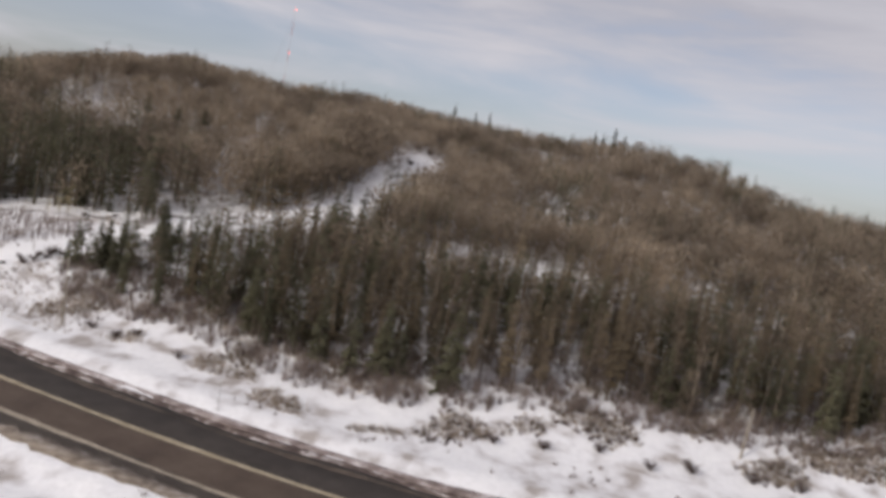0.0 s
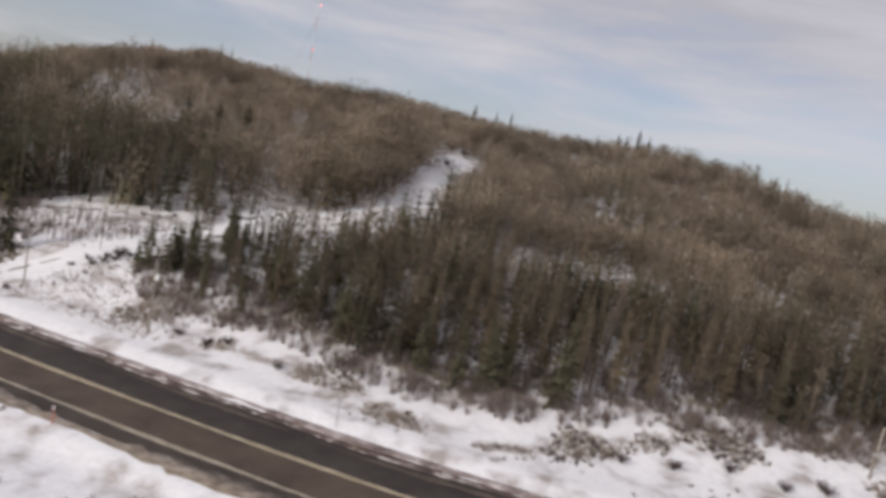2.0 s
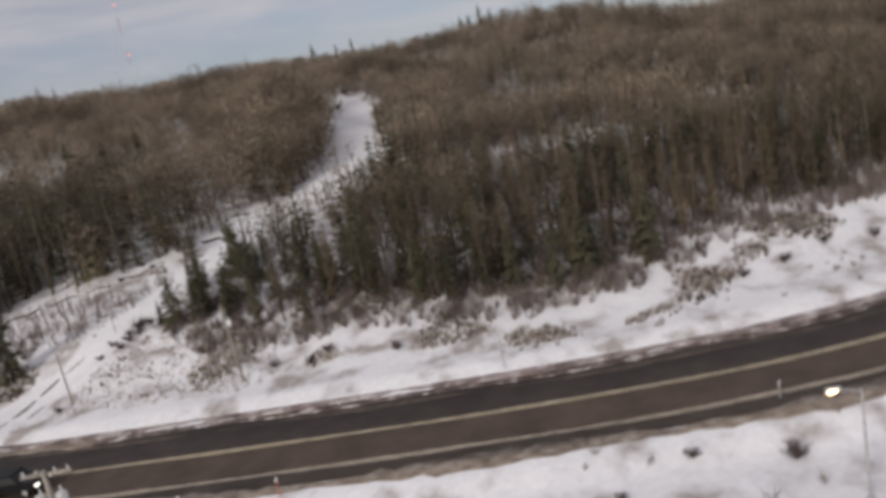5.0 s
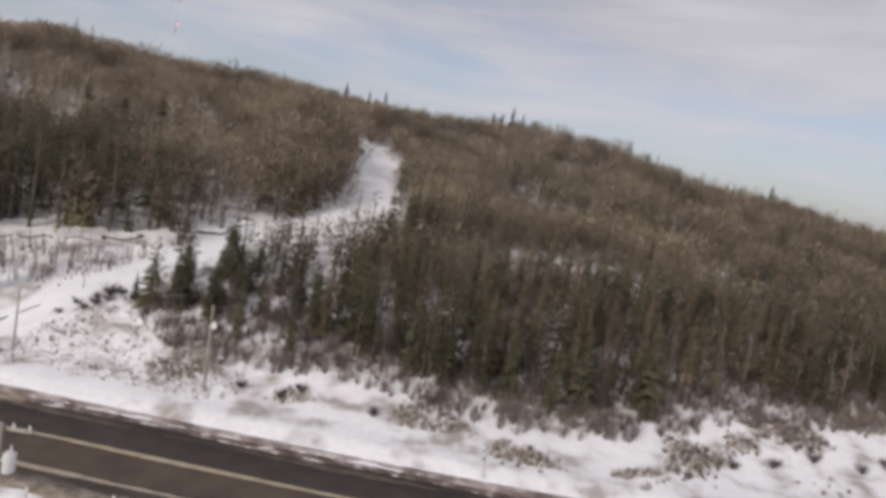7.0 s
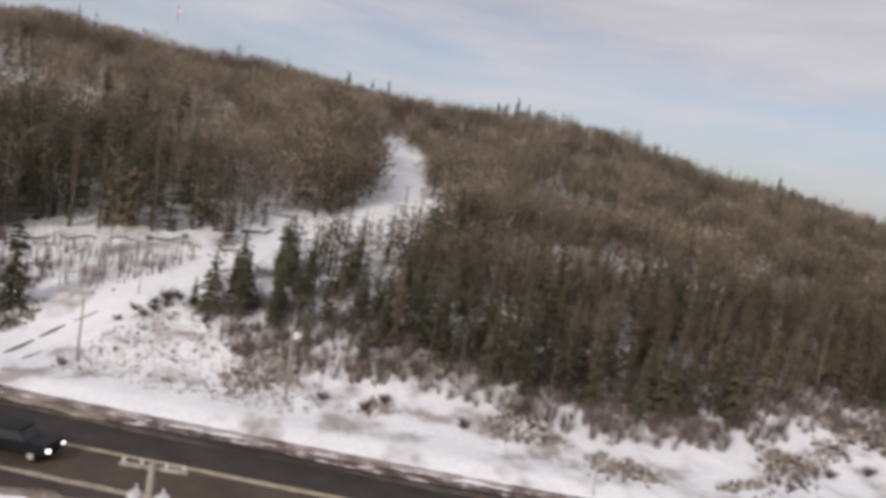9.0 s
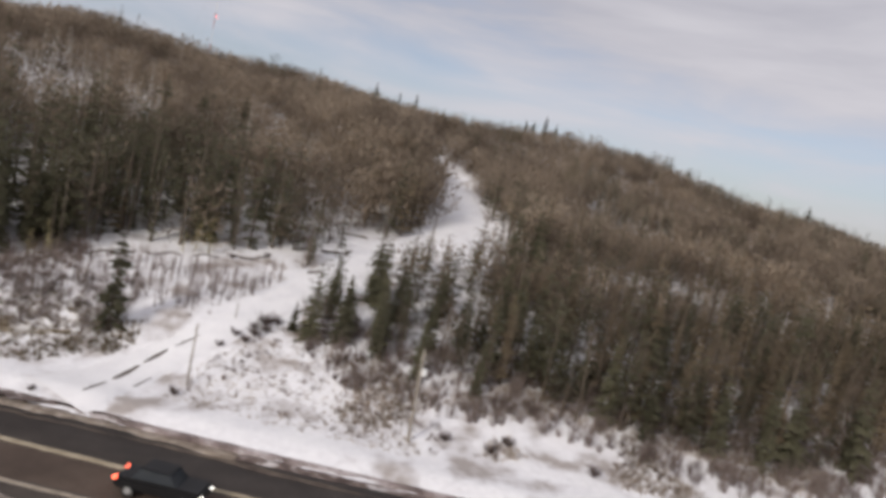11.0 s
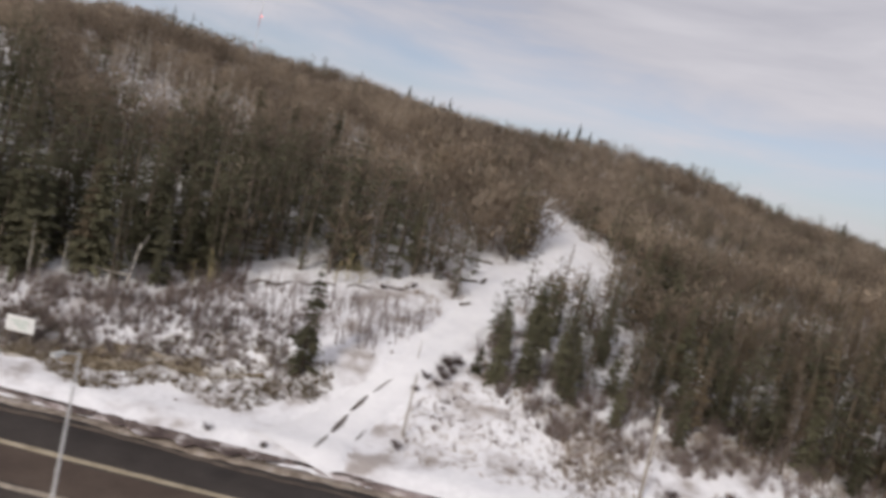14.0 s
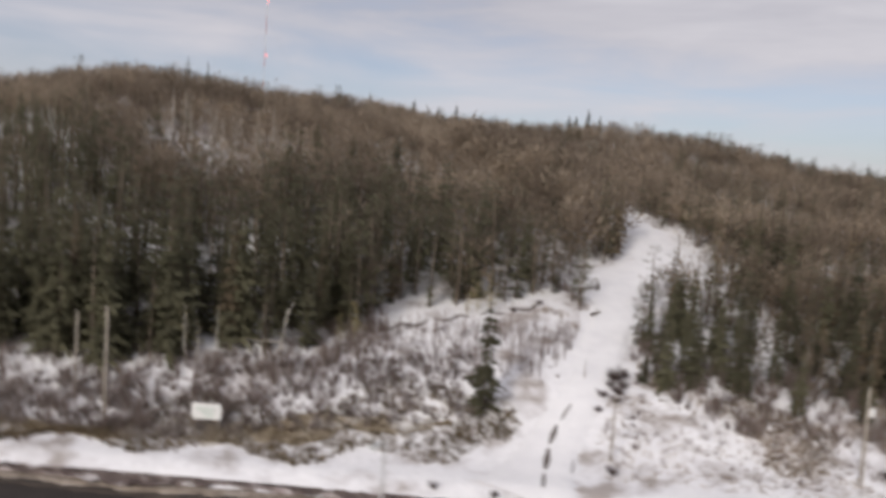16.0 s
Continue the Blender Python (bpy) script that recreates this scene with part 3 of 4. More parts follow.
for px, py in spots:
    west = px < -40
    patch = noise.noise((px * 0.06, py * 0.05, 3.0))
    if west:
        # a belt of firs along the foot of the slope, leafless woods above it
        belt = np.interp(px, (-125, -104, -90, -56, -46), (150, 132, 103, 103, 92))
        firs = 0.88 if py < belt else (0.3 if py < belt + 5 else 0.03)
    else:
        firs = 0.46 if py < 82 else (0.30 if py < 106 else max(0.05 + patch * 0.45, 0.01))
        if px < -26 and py < 90:
            firs = 0.65
        if px > 38 and py > 105:
            firs = max(firs, 0.18)
    if not west:
        firs = firs + patch * 0.5 * (firs > 0.2) + patch * 0.12
    firs = min(max(firs, 0.012), 0.95)
    is_fir = rng.rand() < firs
    if west and py < belt and not is_fir and rng.rand() < 0.6:
        continue
    if west and py < edge_y(px) + 14:
        # low young firs close the front of the belt
        far_firs.append((px + rng.rand() - 0.5, py + 0.8 * rng.rand(), 0.25 + 0.3 * rng.rand(), rng.rand() * 6.28, rng.randint(0, 3)))
    sc = 0.45 + 0.45 * rng.rand()
    if west and py < 112:
        sc = 0.66 + 0.5 * rng.rand()
    if py > 135:
        sc = 0.52 + 0.4 * rng.rand()
    if -42 < px < -29 and 101 < py < 165:
        sc = (0.85 if py < 125 else 1.05) + 0.3 * rng.rand()
    if -21 < px < -13 and 97 < py < 109:
        sc = 0.8 + 0.3 * rng.rand()
    if -12 < px < 16 and 86 < py < 100:
        sc *= 0.75
    if -50 < px < -30 and py < 94:
        sc *= 0.68 if px < -38 else 0.8
    turn = rng.rand() * 360
    near = py < 84 and -100 < px < 40
    if is_fir:
        if near and near_firs < 295:
            near_firs += 1
            plant_tree("fir_tree", FIRS[rng.choice((0, 1, 2, 0, 1, 2, 3, 4, 5) if west else (0, 1, 2, 3, 3, 4, 4, 5, 5))], px, py, sc, turn, fir_label, "tree", "firs at the wood's edge")
        else:
            far_firs.append((px, py, sc * (1.08 if west else 1.0), turn, rng.choice((0, 1, 2, 3, 3, 4, 4, 5, 5, 6, 6))))
    else:
        if near and near_bares < 295:
            near_bares += 1
            if rng.rand() < (0.2 if west else 0.42):
                plant_tree("larch_tree", LARCHES[rng.randint(0, 3)], px, py, sc * 1.15, turn, larch_label, "tree", "bare larches at the wood's edge")
            else:
                plant_tree("bare_tree", BARES[rng.randint(0, 6)], px, py, sc * 1.1, turn, bare_label, "tree", "leafless trees at the wood's edge")
        elif py < 106 and rng.rand() < (0.1 if west else 0.4):
            far_larches.append((px, py, sc * 1.1, turn, rng.randint(0, 3)))
        elif (-92 < px < -72 and 117 < py < 143 and rng.rand() < 0.8) or (-62 < px < -48 and 112 < py < 128 and rng.rand() < 0.4):
            far_birches.append((px, py, sc, turn, rng.randint(0, 10)))
        else:
            far_bares.append((px, py, sc, turn, rng.randint(0, 10)))

merged("far_firs", FAR_FIRS, far_firs, (BARK, NEEDLE_FAR), "dark firs scattered over the wooded hill")
merged("far_leafless_woods", FAR_BARES, far_bares, (TWIG_FAR, TWIG_FAR), "brown leafless woods covering the hill")
merged("far_larches", FAR_LARCHES, far_larches, (BARK, LARCH), "tan larches among the firs on the lower slope")
merged("far_birches", FAR_BIRCHES, far_birches, (BIRCH, TWIG_FAR), "pale birch trunks on the upper slope")

merged("woodland_brush", BRUSH, brush, (TWIG, TWIG), "tangled leafless brush between the trees")

# single firs that stand out: on the bank, by the trail and on the skyline
for x, y, h in [(-60.8, 70.8, 8.0), (-46.0, 72.2, 5.4), (-43.4, 74.0, 5.0), (-47.4, 73.0, 2.6), (-70.7, 124.5, 8.5), (-65.5, 126.0, 7.0), (-59.5, 124.0, 8.5), (-50.4, 92.6, 7.0),
                (-24.2, 93.6, 8.0), (-22.0, 91.4, 8.6), (-21.0, 96.0, 8.0), (-23.0, 88.4, 7.6), (-18.0, 93.4, 7.4), (-25.6, 90.0, 6.8),
                (-19.8, 254.5, 9.5), (-33.4, 259.0, 9.5), (-25.4, 258.0, 9.0), (16.7, 247.4, 8.0), (19.6, 248.0, 8.0), (23.0, 246.2, 10.0), (26.2, 243.9, 8.0), (95.5, 204.3, 9.5), (97.5, 205.0, 7.5),
                (-168.0, 316.0, 11.0), (-162.0, 311.0, 9.0), (-159.0, 309.0, 10.0), (-150.0, 296.0, 9.0)]:
    plant_tree("fir_tree", FIRS[int(abs(x * 7)) % 3], x, y, h / 9.0, x * 37 % 360, "tall dark fir rising above its neighbours", "tree", "single firs")


# ---- undergrowth ----
def tuft_stuff(name, places, mat, blades, height, spread, width, label, category):
    V, F = [], []
    for x, y, s in places:
        z = float(ground_z(x, y)) - 0.03
        for _ in range(blades):
            a, t = rng.rand() * 2 * math.pi, rng.rand()
            bx, by = x + math.cos(a) * spread * 0.35 * t * s, y + math.sin(a) * spread * 0.35 * t * s
            h = height * s * (0.5 + 0.7 * rng.rand())
            e = a + (rng.rand() - 0.5)
            tx, ty = bx + math.cos(e) * spread * s * (0.2 + 0.6 * rng.rand()), by + math.sin(e) * spread * s * (0.2 + 0.6 * rng.rand())
            w = width * (0.6 + 0.8 * rng.rand())
            b = len(V)
            V.extend([(bx - w * math.sin(e), by + w * math.cos(e), z), (bx + w * math.sin(e), by - w * math.cos(e), z), (tx, ty, z + h)])
            F.append((b, b + 1, b + 2))
    return tagged(mesh_object(name, V, F, mat), label, category, kind="stuff")


def scatter(n, x0, x1, f_lo, f_hi, clump=0.0, size=(0.6, 1.2)):
    """Places between two curves y = f_lo(x) and y = f_hi(x), in clumps."""
    out = []
    for _ in range(n * 6):
        if len(out) >= n:
            break
        x = x0 + (x1 - x0) * rng.rand()
        lo, hi = f_lo(x), f_hi(x)
        y = lo + (hi - lo) * rng.rand()
        if clump and noise.noise((x * 0.16, y * 0.22, 8.0)) < clump * rng.rand():
            continue
        if trail_gap(x, y) < 0.5:
            continue
        out.append((x, y, size[0] + (size[1] - size[0]) * rng.rand()))
    return out


def verge(d):
    return lambda x: float(road_y(x)) + d


tuft_stuff("dry_grass", scatter(5600, -56, 60, lambda x: edge_y(x) - 7.5, lambda x: edge_y(x) + 3, 0.25), PALE_GRASS, 9, 0.5, 0.5, 0.022, "dry yellow grass poking through the snow", "grass")
tuft_stuff("bank_grass", scatter(3200, -104, -58.5, lambda x: max(verge(9.0)(x), 66.8) + 1.2 * math.sin(x * 0.7), lambda x: min(edge_y(x), 73.5 + 1.5 * math.sin(x * 0.45)), 0.0, (0.3, 1.0)), GRASS, 12, 0.5, 0.7, 0.024, "matted brown grass and weeds on the bank", "grass")
def mat_point(x):
    lo, hi = max(float(road_y(x)) + 9.8, 67.8), min(edge_y(x), 74.0)
    taper = min(1.0, (-62.0 - x) / 14.0, (x + 110.0) / 10.0)
    return x, 0.5 * (lo + hi) - 0.4 + 0.5 * math.sin(x * 0.6), 0.5 * (hi - lo) * max(taper, 0.05) * (0.62 + 0.22 * math.sin(x * 1.1) + 0.12 * math.sin(x * 2.7))


mat_pts = [mat_point(x) for x in np.arange(-108, -62.5, 0.7)]
ribbon("grass_mat", mat_pts, MATTED, 0.04, across=13, ragged=2.8, label="matted brown grass half buried in snow")
tuft_stuff("edge_brush", scatter(520, -105, -66, lambda x: edge_y(x) - 6.0, lambda x: edge_y(x) + 2, 0.0, (0.6, 1.5)), SHRUB, 22, 1.2, 0.8, 0.022, "tangled leafless brush below the firs", "shrubs")
tuft_stuff("apron_grass", scatter(1300, -55, -38, verge(9.0), lambda x: min(edge_y(x), 73.0), 0.0, (0.2, 0.7)), PALE_GRASS, 8, 0.4, 0.45, 0.018, "dry grass poking through the snow beside the track", "grass")
tuft_stuff("apron_brush", scatter(150, -54, -36, verge(10), lambda x: min(edge_y(x), 73.0), 0.0, (0.3, 1.0)), SHRUB, 14, 0.7, 0.7, 0.016, "low leafless brush beside the track", "shrubs")
tuft_stuff("undergrowth", scatter(1500, -48, 60, lambda x: edge_y(x) - 3.0, lambda x: edge_y(x) + 8, 0.0, (0.7, 1.6)), SHRUB, 22, 1.3, 0.8, 0.022, "tangled leafless brush under the trees", "shrubs")
tuft_stuff("bank_saplings", scatter(420, -70, -49, lambda x: 74.0, lambda x: min(edge_y(x), 84) - 1.5, 0.0, (0.5, 1.5)), SHRUB, 7, 1.9, 0.28, 0.013, "thin leafless saplings on the snowy bank", "shrubs")
tuft_stuff("verge_brush", scatter(420, -100, 70, verge(8.0), lambda x: edge_y(x) - 2, 0.3, (0.25, 0.75)), SHRUB, 18, 0.7, 0.7, 0.025, "low dark brush in the snow of the verge", "shrubs")
tuft_stuff("verge_dark_brush", scatter(330, -4, 50, lambda x: edge_y(x) - 8.5, lambda x: edge_y(x) - 0.5, 0.15, (0.35, 0.95)), DARK_SHRUB, 22, 0.6, 0.8, 0.03, "dark purplish brush in the snow below the woods", "shrubs")
tuft_stuff("near_verge_brush", scatter(260, -100, 60, verge(-22), verge(-6.5), 0.35, (0.4, 1.0)), SHRUB, 18, 0.7, 0.8, 0.025, "low dark brush in the snow beside the highway", "shrubs")

tuft_stuff("bank_brush", scatter(1100, -108, -60, lambda x: max(verge(10.2)(x), 70.4), lambda x: min(edge_y(x), 78.0) - 0.5, 0.0, (0.4, 1.1)), GREY_BRUSH, 20, 0.9, 0.8, 0.022, "grey leafless brush and weeds covering the bank", "shrubs")

# thawed, undercut lip of the bank below the firs
for x0, x1, w in [(-71.0, -67.2, 0.16), (-66.4, -62.4, 0.20), (-61.8, -58.6, 0.15), (-57.6, -55.2, 0.12), (-54.4, -51.0, 0.14)]:
    lip = [(x, edge_y(x) - 1.5 + 0.35 * math.sin(x * 2.3), w * (0.35 + math.sin((x - x0) / (x1 - x0) * math.pi)) * (0.7 + 0.6 * random.random())) for x in np.linspace(x0, x1, 14)]
    ribbon("bank_lip", lip, MUD, 0.10, across=5, ragged=0.15, label="dark undercut lip of earth along the snowy bank")

# ---- radio mast on the ridge ----
mast = tagged(empty("radio_mast", -80.5, 213.0, float(ground_z(-80.5, 213.0))), "slender red and white lattice radio mast behind the ridge", "mast")
for i in range(7):
    part("mast_section", tube(0.07, 0.07, (0, 0, i * 4.0), (0, 0, i * 4.0 + 3.98), 4), PAINT_RED if i % 2 else PAINT_WHITE, mast)
for level in (48.3 - float(ground_z(-80.5, 213.0)), 27.8):
    b = bmesh.new()
    bmesh.ops.create_icosphere(b, subdivisions=2, radius=0.22, matrix=Matrix.Translation((0.25, 0, level)))
    part("beacon", b, RED_GLOW, mast, "red obstruction light")
for k in range(3):
    a = k * 2.094 + 0.4
    part("guy_wire", tube(0.015, 0.015, (0, 0, 25), (math.cos(a) * 14, math.sin(a) * 14, -1), 3), GALV, mast)


# ---- roadside things ----
def on_ground(x, y):
    return float(ground_z(x, y)) - 0.05


def street_lamp(x, y, h, turn, glowing):
    root = tagged(empty("street_lamp", x, y, on_ground(x, y), turn), "grey galvanised street lamp beside the highway" + (", lit" if glowing else ", unlit"), "street lamp", "street lamps")
    part("base_plate", tube(0.2, 0.17, (0, 0, 0), (0, 0, 0.2), 12), GALV, root)
    part("pole", tube(0.08, 0.045, (0, 0, 0.18), (0, 0, h), 12), GALV, root)
    arm = part("arm", tube(0.04, 0.03, (0, 0, h - 0.1), (-0.9, 0, h + 0.12), 8), GALV, root)
    head = part("lamp_head", box(0.65, 0.26, 0.14, pose(-1.1, 0, h + 0.12), 0.05), PAINT_GREY, root)
    part("lens", box(0.46, 0.22, 0.16, pose(-1.15, 0, h + 0.06), 0.06), LAMP_GLOW if glowing else PAINT_WHITE, head, "glowing warm lens" if glowing else "frosted lens")
    return root


street_lamp(-7.4, 29.9, 5.3, -15, True)
street_lamp(-70.9, 51.2, 7.9, 60, False)


def utility_pole(x, y, h, turn):
    root = tagged(empty("utility_pole", x, y, on_ground(x, y), turn), "weathered wooden utility pole with crossarm and two transformers", "utility pole")
    part("pole", tube(0.17, 0.12, (0, 0, 0), (0, 0, h + 0.25), 12), WOOD, root)
    arm = part("crossarm", box(2.5, 0.12, 0.16, pose(0, 0.16, h), 0.02), WOOD, root)
    for k in (-1.1, -0.45, 0.45, 1.1):
        part("insulator", tube(0.05, 0.03, (k, 0.16, h + 0.08), (k, 0.16, h + 0.26), 8), PAINT_WHITE, arm)
    for s in (-1, 1):
        can = part("transformer", tube(0.25, 0.25, (0.5 * s, 0, h - 1.75), (0.5 * s, 0, h - 1.0), 16), PAINT_GREY, root, "grey transformer can")
        part("lid", tube(0.27, 0.16, (0.5 * s, 0, h - 0.995), (0.5 * s, 0, h - 0.9), 16), PAINT_GREY, can)
        part("bushing", tube(0.05, 0.03, (0.5 * s, 0.06, h - 0.9), (0.5 * s, 0.06, h - 0.65), 8), PAINT_WHITE, can)
    part("bracket", box(1.0, 0.08, 0.08, pose(0, 0, h - 1.3), 0.01), GALV, root)
    return root


utility_pole(-43.0, 37.0, 7.4, -8)


def plain_pole(x, y, h, lean, fitting, label, r=0.12):
    root = tagged(empty("wooden_pole", x, y, on_ground(x, y)), label, "pole")
    part("shaft", tube(r, r * 0.7, (0, 0, 0), (lean * h, 0, h), 10), WOOD, root)
    part("cap", tube(r * 0.75, r * 0.4, (lean * h, 0, h - 0.005), (lean * h, 0, h + 0.06), 10), WOOD, root)
    if fitting:
        part("meter_box", box(0.36, 0.26, 0.5, pose(lean * h * 0.78 + 0.24, -0.05, h * 0.77), 0.04), PAINT_WHITE, root, "white metal box")
    return root


plain_pole(-38.6, 60.6, 6.4, -0.03, True, "pale wooden pole with a white box at the wood's edge")
plain_pole(-53.8, 64.9, 4.4, 0.0, False, "grey wooden pole beside the snowy track", 0.08)
plain_pole(-85.9, 73.5, 7.4, 0.0, False, "tall weathered wooden pole by the wood's edge")
plain_pole(-88.4, 76.4, 5.6, 0.0, False, "shorter weathered wooden pole among the brush", 0.10)
plain_pole(22.8, 62.8, 4.4, 0.03, False, "pale leaning wooden pole in front of the woods")


def snow_marker(x, y, h, lean, mat, label):
    root = tagged(empty("marker_post", x, y, on_ground(x, y)), label, "marker post", "marker posts")
    part("stake", tube(0.045, 0.035, (0, 0, 0), (lean * h, 0, h), 8), mat, root)
    part("reflector", box(0.11, 0.03, 0.24, pose(lean * h * 0.93, -0.05, h * 0.9), 0.01), PAINT_WHITE, root)
    return root


snow_marker(-18.8, 51.2, 2.7, -0.03, GALV, "slim grey marker post standing in the verge snow")
snow_marker(-44.0, 43.4, 1.0, 0.0, WOOD, "short brown marker post beside the road")
snow_marker(-39.8, 43.0, 1.0, 0.05, PAINT_RED, "short red marker post beside the road")
snow_marker(-6.0, 38.6, 1.1, 0.0, GALV, "slim grey marker post standing in the verge snow")
snow_marker(-34.0, 41.8, 1.2, 0.0, PAINT_RED, "short red marker post beside the road")
snow_marker(-52.0, 73.6, 1.6, 0.0, WOOD, "short wooden stake beside the snowy track")


def signboard(x, y, turn):
    root = tagged(empty("signboard", x, y, on_ground(x, y), turn), "white signboard with faded green print on two posts", "sign")
    board = part("board", box(1.9, 0.06, 1.05, pose(0, 0, 1.35), 0.01), PAINT_WHITE, root)
    for k, (w, z, dx) in enumerate([(1.2, 1.55, -0.1), (0.9, 1.32, 0.05), (0.6, 1.12, 0.2)]):
        part("print_bar", box(w, 0.01, 0.11, pose(dx, -0.036, z)), PALE_GREEN, board)
    for s in (-0.75, 0.75):
        part("post", box(0.1, 0.1, 1.95, pose(s, 0.085, 0.9), 0.01), WOOD, root)
    return root


signboard(-79.3, 71.2, -12)


def fallen_tree(x, y, length, turn):
    root = tagged(empty("dead_tree", x, y, on_ground(x, y), turn), "bare bleached dead tree, broken over at the wood's edge", "tree")
    part("trunk", tube(0.12, 0.05, (0, 0, 0), (0.5, 0, 3.6), 8), BIRCH, root)
    part("broken_limb", tube(0.07, 0.03, (0.1, 0, 1.0), (-length, 0.3, 1.1), 6), BIRCH, root)
    part("limb", tube(0.05, 0.015, (0.42, 0, 3.0), (1.0, 0.2, 4.4), 6), BIRCH, root)
    return root


fallen_tree(-74.8, 78.9, 2.6, 5)

# pale birches at the foot of the firs
brng = np.random.RandomState(31)
BIRCHES = [tree_kind("birch", bare_shape(brng, 7.5, 1.3, 14, 120, 0.02, low=0.3), BIRCH, SUNLIT_TWIG) for _ in range(2)]
for i, (x, y, s) in enumerate([(-80.6, 77.4, 0.5), (-81.6, 78.2, 0.62), (-79.4, 78.6, 0.55)]):
    plant_tree("birch_tree", BIRCHES[i % 2], x, y, s, i * 83, "slender pale birch at the foot of the firs", "tree", "birches on the bank")


def car(x, y, turn):
    root = tagged(empty("car", x, y, ROAD_Z, turn), "dark sedan with its lights on, driving on the highway", "car")
    bm = box(4.5, 1.75, 0.62, pose(0, 0, 0.62), 0.14)
    part("body", bm, CAR_PAINT, root)
    bm = box(2.4, 1.5, 0.55, pose(-0.25, 0, 1.18), 0.05)
    for v in bm.verts:
        if v.co.z > 1.2:
            v.co.x = -0.25 + (v.co.x + 0.25) * 0.66
            v.co.y *= 0.86
    part("cabin_glass", bm, CAR_GLASS, root, "dark tinted windows")
    part("roof", box(1.5, 1.26, 0.05, pose(-0.25, 0, 1.475), 0.02), CAR_PAINT, root)
    for sx in (-1.4, 1.4):
        for sy in (-0.8, 0.8):
            w = part("wheel", tube(0.32, 0.32, (sx, sy - 0.1, 0.32), (sx, sy + 0.1, 0.32), 18), RUBBER, root)
            part("rim", tube(0.19, 0.19, (sx, sy - 0.108, 0.32), (sx, sy + 0.108, 0.32), 12), GALV, w)
    for sy in (-0.62, 0.62):
        part("headlight", box(0.1, 0.36, 0.16, pose(2.22, sy, 0.68), 0.03), HEAD_GLOW, root, "white headlight, on")
        part("taillight", box(0.1, 0.4, 0.16, pose(-2.22, sy, 0.76), 0.03), TAIL_GLOW, root, "red taillight, on")
    return root


car(-52.4, float(road_y(-52.4)) - 1.9, -14)


# ---- shrubs that stand out on the verge ----
def shrub_mesh(seed):
    r = np.random.RandomState(seed)
    V, F = [], []
    for _ in range(70):
        a, t = r.rand() * 6.283, 0.3 + 0.7 * r.rand()
        ex, ey, ez = math.cos(a) * t * 0.75, math.sin(a) * t * 0.75, 0.35 + 0.7 * r.rand()
        w = 0.022
        b = len(V)
        V.extend([(-w * math.sin(a), w * math.cos(a), 0), (w * math.sin(a), -w * math.cos(a), 0), (ex, ey, ez)])
        F.append((b, b + 1, b + 2))
        for _ in range(3):
            u, e = 0.4 + 0.5 * r.rand(), a + (r.rand() - 0.5) * 3
            b = len(V)
            V.extend([(ex * u, ey * u, ez * u), (ex * u + 0.03, ey * u, ez * u + 0.03), (ex * u + math.cos(e) * 0.3, ey * u + math.sin(e) * 0.3, ez * u + 0.3 * r.rand())])
            F.append((b, b + 1, b + 2))
    return raw_mesh("shrub", V, F, DARK_SHRUB)


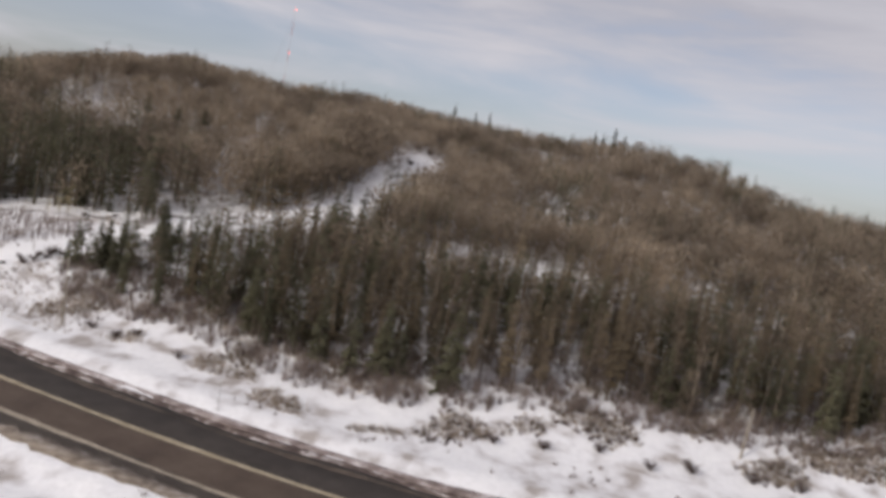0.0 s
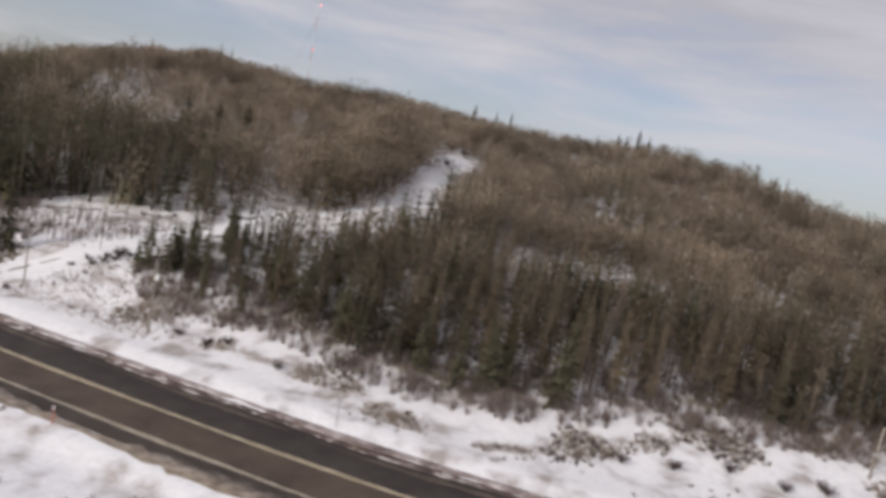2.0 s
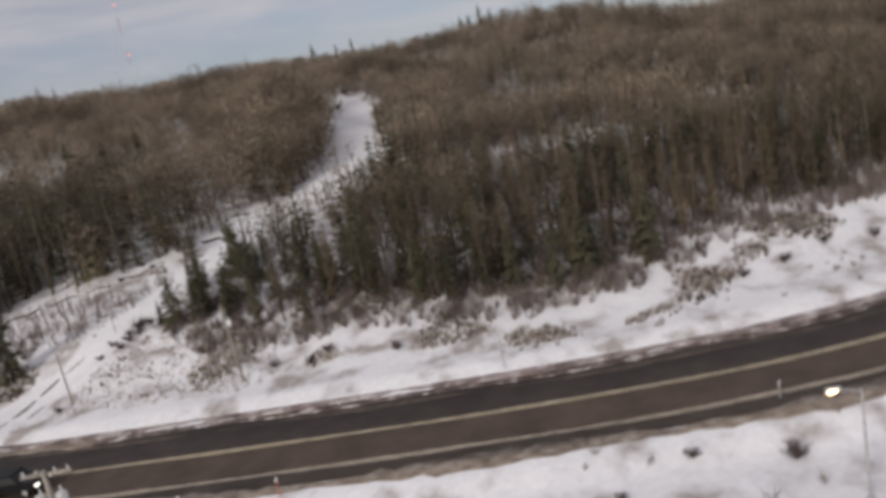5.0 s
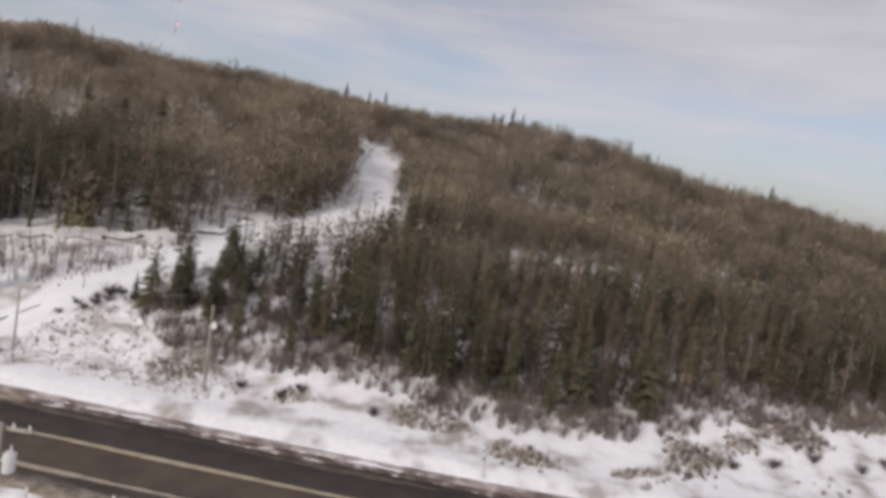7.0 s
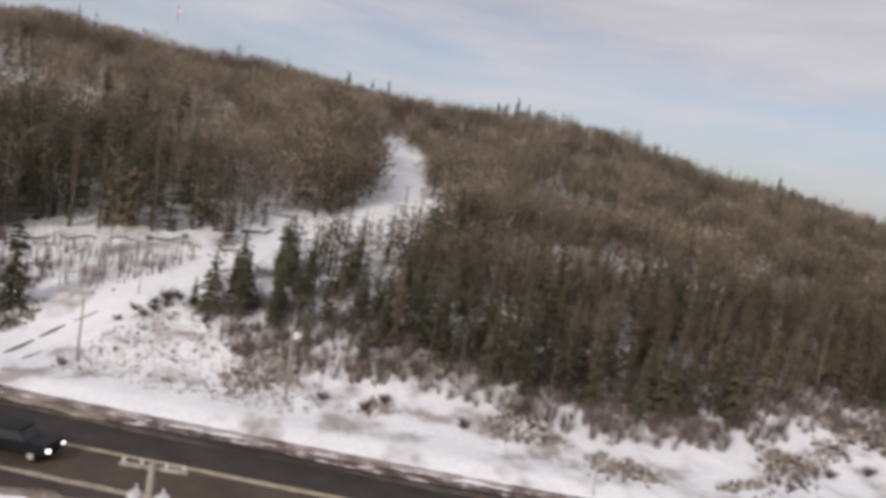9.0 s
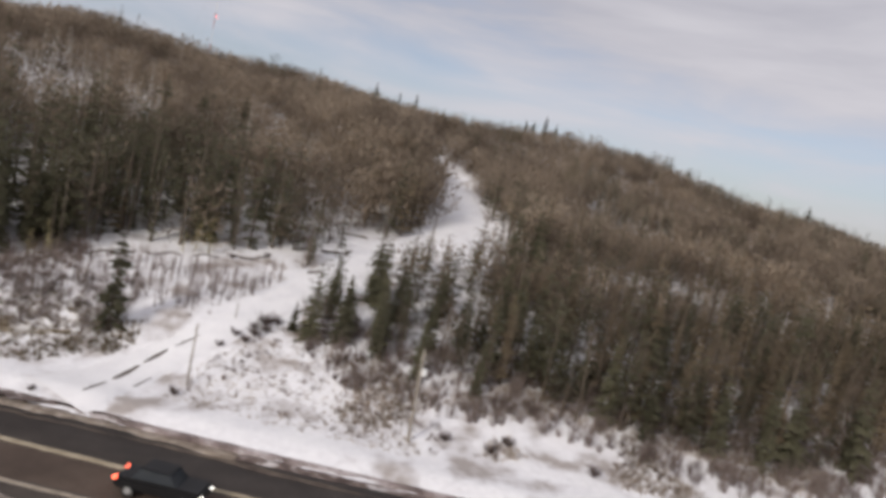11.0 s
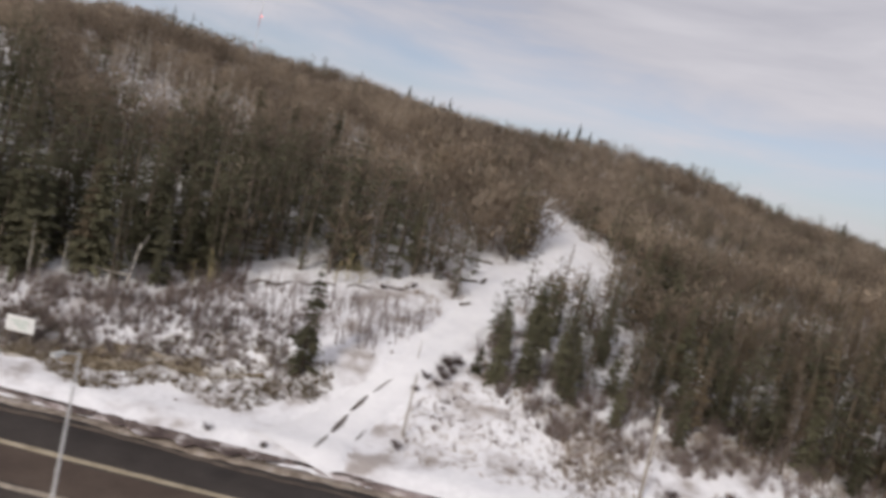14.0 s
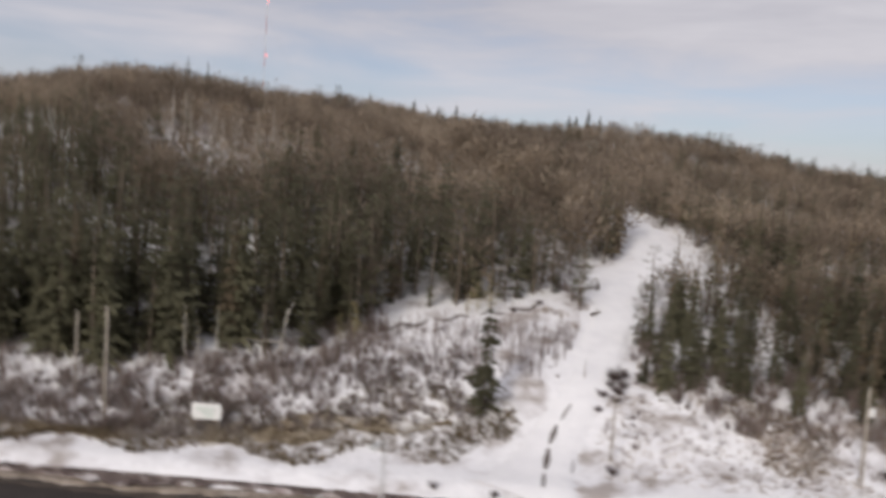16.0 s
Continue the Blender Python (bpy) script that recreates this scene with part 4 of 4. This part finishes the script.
SHRUBS = [shrub_mesh(s) for s in range(4)]
for i, (x, y, s) in enumerate([(-8.0, 34.2, 1.1), (-12.5, 35.9, 0.7), (-17.0, 34.2, 0.6), (-37.1, 35.7, 0.7), (-65.9, 62.9, 0.6), (-54.3, 63.4, 0.7), (-51.6, 71.2, 0.75), (-52.6, 69.8, 0.6), (-50.4, 72.4, 0.8), (-49.4, 72.2, 0.8), (-48.6, 73.6, 0.8), (-50.8, 70.6, 0.7), (-49.8, 73.4, 0.8),
                                (-49.6, 73.2, 1.3), (-50.2, 71.4, 1.0), (-54.1, 85.0, 0.6), (-51.0, 86.7, 0.6), (-62.6, 61.8, 0.5), (-33.0, 60.0, 1.0), (-31.5, 61.0, 0.9), (-26.0, 58.4, 0.9), (-36.0, 61.2, 0.8),
                                (6.0, 56.8, 1.0), (10.5, 58.2, 1.1), (14.5, 57.5, 1.0), (18.0, 58.6, 1.2), (2.0, 56.0, 0.9), (23.0, 59.6, 1.1), (27.0, 60.0, 1.0), (-25.5, 172.0, 1.6), (-27.5, 160.0, 1.6)]):
    ob = new("shrub", SHRUBS[i % 4])
    ob.matrix_basis = pose(x, y, on_ground(x, y), 0, 0, i * 73) @ Matrix.Scale(s, 4)
    tagged(ob, "low dark leafless shrub poking out of the snow", "shrub", "verge shrubs")


# ---- shrubs on the lip of the bank, sunlight painted into their yellow ----
wrng = np.random.RandomState(23)
SUNLIT_SHRUBS = tree_kind("sunlit_bush", bare_shape(wrng, 3.4, 1.1, 16, 230, 0.022, low=0.08), SUNLIT_TWIG, SUNLIT_TWIG)
for x, dy, s in [(-56.4, -0.9, 1.0), (-57.6, -0.6, 0.8), (-58.6, -1.0, 0.6), (-69.0, -1.4, 0.9), (-70.2, -1.0, 0.7)]:
    plant_tree("sunlit_shrub", SUNLIT_SHRUBS, x, edge_y(x) + dy, s, x * 51 % 360, "leafless shrub on the lip of the snowy bank, sunlight put into its pale yellow", "shrub", "willows on the bank")


# ---- logs left on the levelled part of the track ----
def fallen_log(x, y, length, turn):
    z = float(ground_z(x, y)) + 0.16
    root = tagged(empty("fallen_log", x, y, z, turn), "dark fallen log lying half buried in the snow", "log", "logs beside the track")
    part("stem", tube(0.14, 0.10, (-length / 2, 0, 0), (length / 2, 0, 0.05), 9), BARK, root)
    part("branch_stub", tube(0.05, 0.03, (0.2 * length, 0, 0.05), (0.28 * length, 0.25, 0.35), 6), BARK, root)
    return root


for x, y, length, turn in [(-44.8, 90.5, 2.2, 20), (-42.0, 97.5, 2.6, -10), (-46.2, 84.6, 1.6, 35)]:
    fallen_log(x, y, length, turn)
